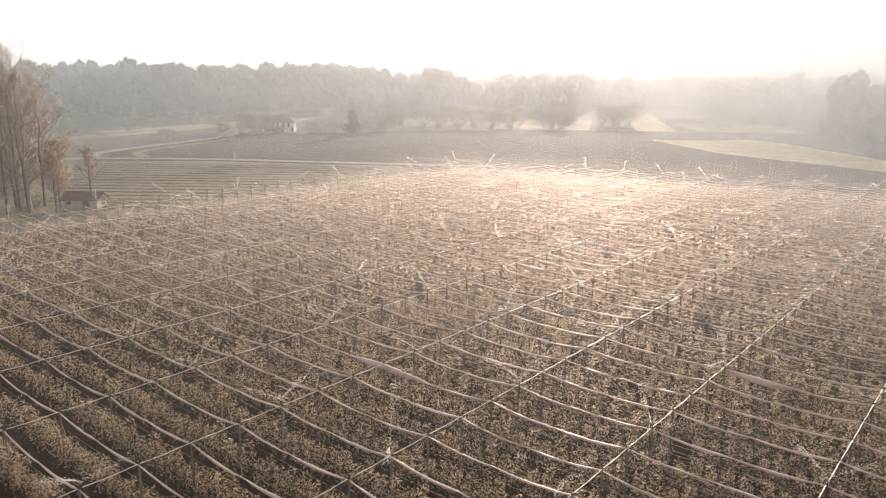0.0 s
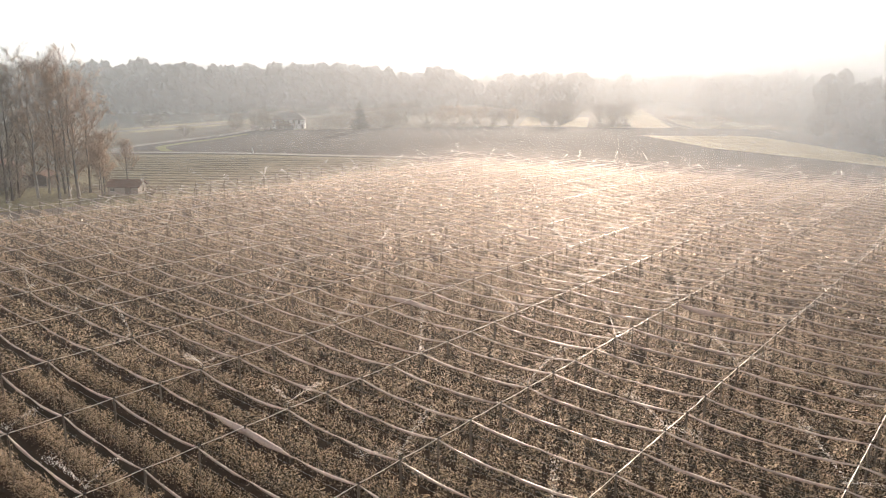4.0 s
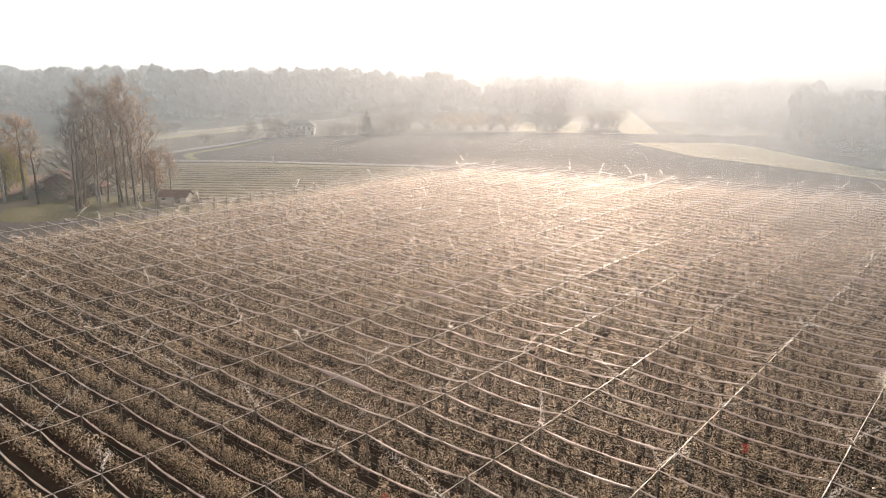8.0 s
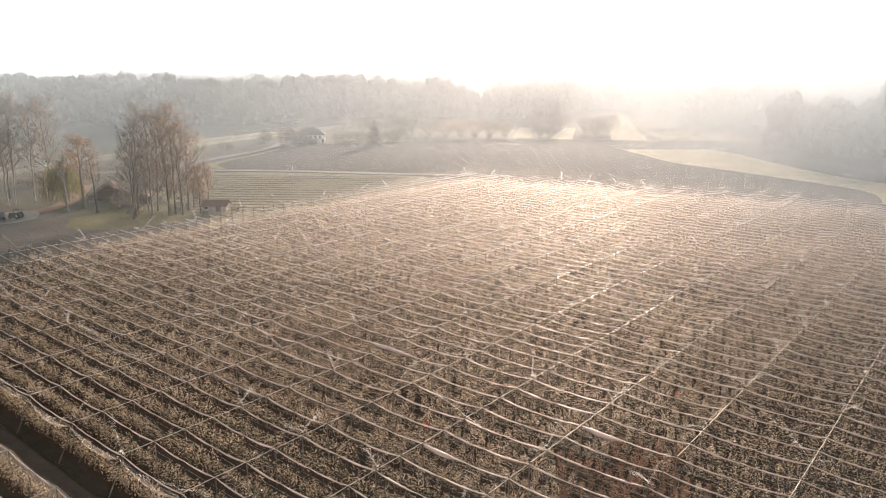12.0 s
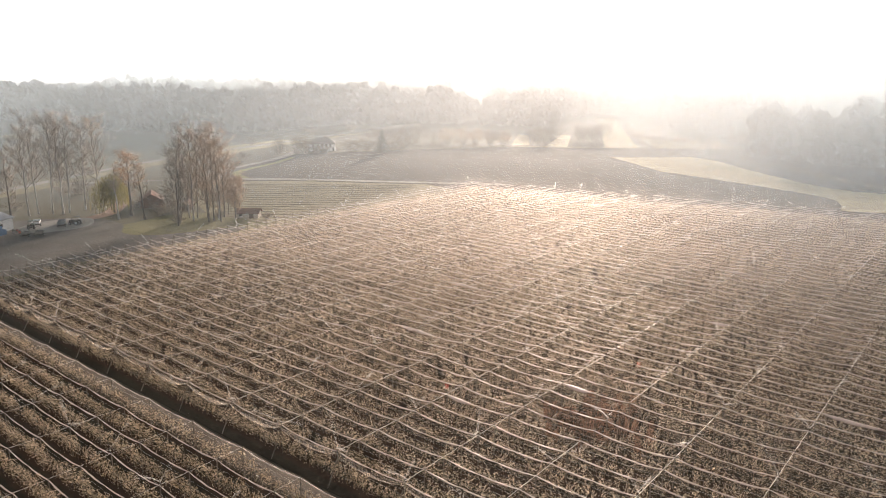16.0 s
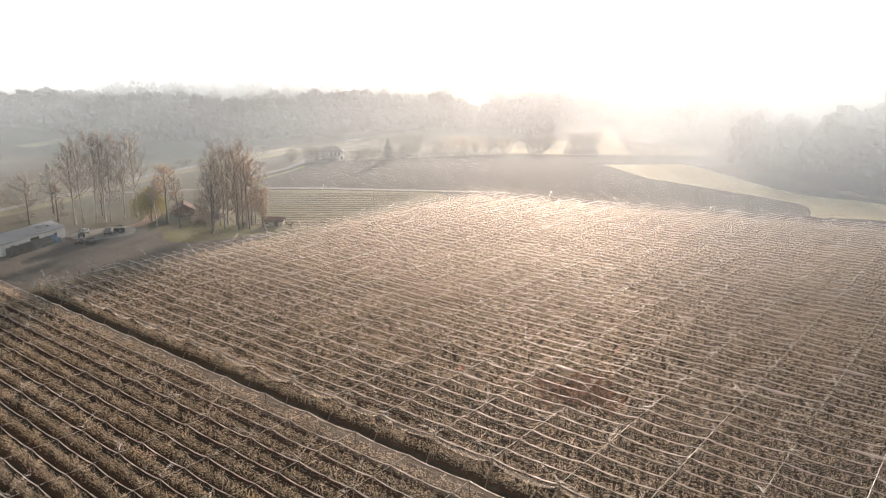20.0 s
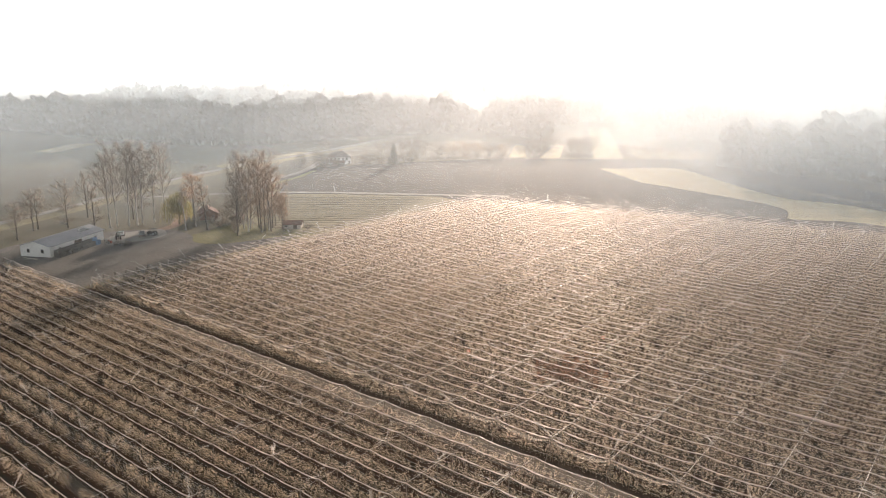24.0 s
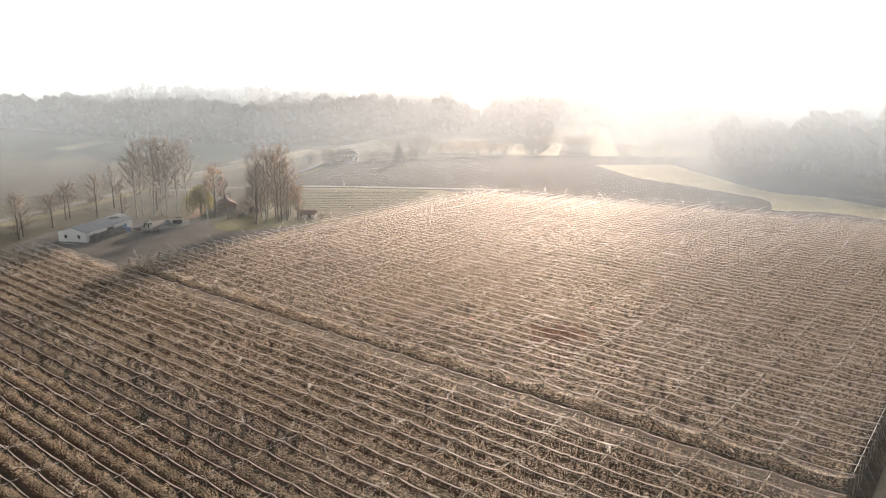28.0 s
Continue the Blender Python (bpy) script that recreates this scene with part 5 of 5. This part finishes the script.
def mist_material(thick, low, top, ahead):
    """Thin mist: light passes, and a little of it is scattered on; thickest near the ground, fading upwards, in slow
    drifts. Sunward glow is put into its colour.
    """
    gain = 1 + 0.45 * min(max(ahead - 450, 0) / 700, 1.6)  # far sheets coloured lighter, standing in for gathered haze light
    m = bpy.data.materials.new("mist")
    m.use_nodes = True
    n, k = m.node_tree.nodes, m.node_tree.links
    n.remove(n["Principled BSDF"])
    clear = n.new("ShaderNodeBsdfTransparent")
    veil = n.new("ShaderNodeBsdfTranslucent")
    mix = n.new("ShaderNodeMixShader")
    geo = n.new("ShaderNodeNewGeometry")
    sep = n.new("ShaderNodeSeparateXYZ")
    k.new(geo.outputs["Position"], sep.inputs[0])
    drift = n.new("ShaderNodeTexNoise")
    drift.inputs["Scale"].default_value = 0.011
    drift.inputs["Detail"].default_value = 2.0
    k.new(geo.outputs["Position"], drift.inputs["Vector"])
    fall = n.new("ShaderNodeMapRange")
    fall.interpolation_type = "SMOOTHSTEP"
    fall.inputs["From Min"].default_value = low
    fall.inputs["From Max"].default_value = top
    fall.inputs["To Min"].default_value = thick
    fall.inputs["To Max"].default_value = 0.0
    k.new(sep.outputs["Z"], fall.inputs["Value"])
    var = n.new("ShaderNodeMapRange")
    var.inputs["To Min"].default_value = 0.75
    var.inputs["To Max"].default_value = 1.25
    k.new(drift.outputs["Fac"], var.inputs["Value"])
    mul = n.new("ShaderNodeMath")
    mul.operation = "MULTIPLY"
    mul.use_clamp = True
    k.new(fall.outputs[0], mul.inputs[0])
    k.new(var.outputs[0], mul.inputs[1])
    # density and colour rise in a band towards the sun, painting its glow
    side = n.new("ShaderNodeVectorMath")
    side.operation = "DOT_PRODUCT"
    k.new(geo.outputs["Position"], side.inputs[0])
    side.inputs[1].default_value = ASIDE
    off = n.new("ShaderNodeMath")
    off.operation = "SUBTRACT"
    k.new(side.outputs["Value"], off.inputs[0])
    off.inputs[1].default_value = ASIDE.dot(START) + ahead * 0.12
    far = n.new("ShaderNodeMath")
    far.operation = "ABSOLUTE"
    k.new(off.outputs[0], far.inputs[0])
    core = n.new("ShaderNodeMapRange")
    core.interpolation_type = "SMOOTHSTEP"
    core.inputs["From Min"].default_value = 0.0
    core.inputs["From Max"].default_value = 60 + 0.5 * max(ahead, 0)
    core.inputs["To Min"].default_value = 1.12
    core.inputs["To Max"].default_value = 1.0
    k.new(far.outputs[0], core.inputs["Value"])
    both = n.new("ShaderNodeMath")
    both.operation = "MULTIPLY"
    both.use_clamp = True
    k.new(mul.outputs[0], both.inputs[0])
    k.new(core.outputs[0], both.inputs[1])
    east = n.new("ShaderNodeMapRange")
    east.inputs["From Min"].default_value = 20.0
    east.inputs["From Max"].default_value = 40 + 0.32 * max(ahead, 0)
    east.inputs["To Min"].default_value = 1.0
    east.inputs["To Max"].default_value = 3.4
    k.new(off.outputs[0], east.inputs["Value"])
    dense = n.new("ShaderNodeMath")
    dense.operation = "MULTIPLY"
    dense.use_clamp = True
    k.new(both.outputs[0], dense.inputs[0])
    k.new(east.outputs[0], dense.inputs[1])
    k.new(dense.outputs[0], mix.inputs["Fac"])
    # the same band picks the lighter sheet colour for the sunward glow
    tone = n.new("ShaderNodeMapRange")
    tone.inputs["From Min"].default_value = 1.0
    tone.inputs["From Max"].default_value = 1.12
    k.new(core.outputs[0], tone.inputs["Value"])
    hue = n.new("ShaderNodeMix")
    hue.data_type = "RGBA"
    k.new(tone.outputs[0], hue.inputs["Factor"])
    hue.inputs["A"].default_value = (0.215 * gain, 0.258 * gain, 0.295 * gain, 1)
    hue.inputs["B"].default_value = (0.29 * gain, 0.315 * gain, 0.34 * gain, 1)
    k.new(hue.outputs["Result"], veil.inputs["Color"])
    k.new(clear.outputs[0], mix.inputs[1])
    fwd = n.new("ShaderNodeBsdfRefraction")  # small drops send most light on
    fwd.inputs["Color"].default_value = (0.95, 0.91, 0.86, 1)
    fwd.inputs["Roughness"].default_value = 0.9
    fwd.inputs["IOR"].default_value = 1.6
    body = n.new("ShaderNodeMixShader")
    body.inputs["Fac"].default_value = 0.008
    k.new(veil.outputs[0], body.inputs[1])
    k.new(fwd.outputs[0], body.inputs[2])
    k.new(body.outputs[0], mix.inputs[2])
    k.new(mix.outputs[0], n["Material Output"].inputs["Surface"])
    return m


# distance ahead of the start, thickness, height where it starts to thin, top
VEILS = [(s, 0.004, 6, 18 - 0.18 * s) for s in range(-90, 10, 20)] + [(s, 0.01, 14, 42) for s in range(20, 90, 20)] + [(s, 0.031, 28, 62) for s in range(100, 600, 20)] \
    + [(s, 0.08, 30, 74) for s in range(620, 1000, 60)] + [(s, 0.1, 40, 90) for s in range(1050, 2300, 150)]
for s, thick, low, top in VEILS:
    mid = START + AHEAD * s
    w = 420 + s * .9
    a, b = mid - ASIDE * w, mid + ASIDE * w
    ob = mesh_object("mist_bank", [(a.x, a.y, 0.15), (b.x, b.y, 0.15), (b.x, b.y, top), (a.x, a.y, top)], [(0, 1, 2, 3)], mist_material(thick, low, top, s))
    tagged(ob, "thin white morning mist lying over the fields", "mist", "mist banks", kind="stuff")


def spray_material(thick, ahead):
    """Fine water haze of the sprinklers: thickest at net height, thinning above and below, in drifts."""
    m = bpy.data.materials.new("spray_haze")
    m.use_nodes = True
    n, k = m.node_tree.nodes, m.node_tree.links
    n.remove(n["Principled BSDF"])
    clear = n.new("ShaderNodeBsdfTransparent")
    veil = n.new("ShaderNodeBsdfTranslucent")
    veil.inputs["Color"].default_value = (0.9, 0.81, 0.77, 1)
    mix = n.new("ShaderNodeMixShader")
    geo = n.new("ShaderNodeNewGeometry")
    sep = n.new("ShaderNodeSeparateXYZ")
    k.new(geo.outputs["Position"], sep.inputs[0])
    ramp = n.new("ShaderNodeValToRGB")
    ramp.color_ramp.interpolation = "EASE"
    el = ramp.color_ramp.elements
    el[0].color, el[1].color = (0, 0, 0, 1), (0, 0, 0, 1)
    el.new(0.45).color = (1, 1, 1, 1)
    up = n.new("ShaderNodeMath")
    up.operation = "DIVIDE"
    k.new(sep.outputs["Z"], up.inputs[0])
    up.inputs[1].default_value = 9.0
    k.new(up.outputs[0], ramp.inputs["Fac"])
    side = n.new("ShaderNodeVectorMath")
    side.operation = "DOT_PRODUCT"
    k.new(geo.outputs["Position"], side.inputs[0])
    side.inputs[1].default_value = ASIDE
    wide = n.new("ShaderNodeMapRange")  # thicker eastward, putting the brighter side of the rows into the haze
    wide.inputs["From Min"].default_value = ASIDE.dot(START) - 60
    wide.inputs["From Max"].default_value = ASIDE.dot(START) + 60
    wide.inputs["To Min"].default_value = (0.5 if ahead > 60 else 0.15) * thick
    wide.inputs["To Max"].default_value = 1.2 * thick
    k.new(side.outputs["Value"], wide.inputs["Value"])
    drift = n.new("ShaderNodeTexNoise")
    drift.inputs["Scale"].default_value = 0.06
    k.new(geo.outputs["Position"], drift.inputs["Vector"])
    var = n.new("ShaderNodeMapRange")
    var.inputs["To Min"].default_value = 0.4
    var.inputs["To Max"].default_value = 1.6
    k.new(drift.outputs["Fac"], var.inputs["Value"])
    a = n.new("ShaderNodeMath")
    a.operation = "MULTIPLY"
    k.new(ramp.outputs["Color"], a.inputs[0])
    k.new(wide.outputs[0], a.inputs[1])
    b = n.new("ShaderNodeMath")
    b.operation = "MULTIPLY"
    k.new(a.outputs[0], b.inputs[0])
    k.new(var.outputs[0], b.inputs[1])
    k.new(b.outputs[0], mix.inputs["Fac"])
    k.new(clear.outputs[0], mix.inputs[1])
    fwd = n.new("ShaderNodeBsdfRefraction")
    fwd.inputs["Color"].default_value = (0.95, 0.8, 0.7, 1)
    fwd.inputs["Roughness"].default_value = 0.9
    fwd.inputs["IOR"].default_value = 1.6
    body = n.new("ShaderNodeMixShader")
    body.inputs["Fac"].default_value = 0.03
    k.new(veil.outputs[0], body.inputs[1])
    k.new(fwd.outputs[0], body.inputs[2])
    k.new(body.outputs[0], mix.inputs[2])
    k.new(mix.outputs[0], n["Material Output"].inputs["Surface"])
    return m


# distance ahead of the start and thickness of the water haze over the wet rows
for s in list(range(-66, 96, 6)) + list(range(102, 240, 9)):
    inside = []
    for w in range(-260, 261, 2):
        p = START + AHEAD * s + ASIDE * w
        if -54 < p.x < 141 and -43 < p.y < far_end(p.x) - 1:
            inside.append(w)
    if len(inside) < 4:
        continue
    a, b = START + AHEAD * s + ASIDE * inside[0], START + AHEAD * s + ASIDE * inside[-1]
    # thickens with distance so the haze carries the glow of the far rows
    thick = min(0.042, max(0.005, 0.00042 * (s - 25)))
    ob = mesh_object("spray_haze", [(a.x, a.y, 0.2), (b.x, b.y, 0.2), (b.x, b.y, 9), (a.x, a.y, 9)], [(0, 1, 2, 3)], spray_material(thick, s))
    tagged(ob, "fine white water haze drifting over the sprinkled orchard rows", "mist", "water haze over the orchard", kind="stuff")
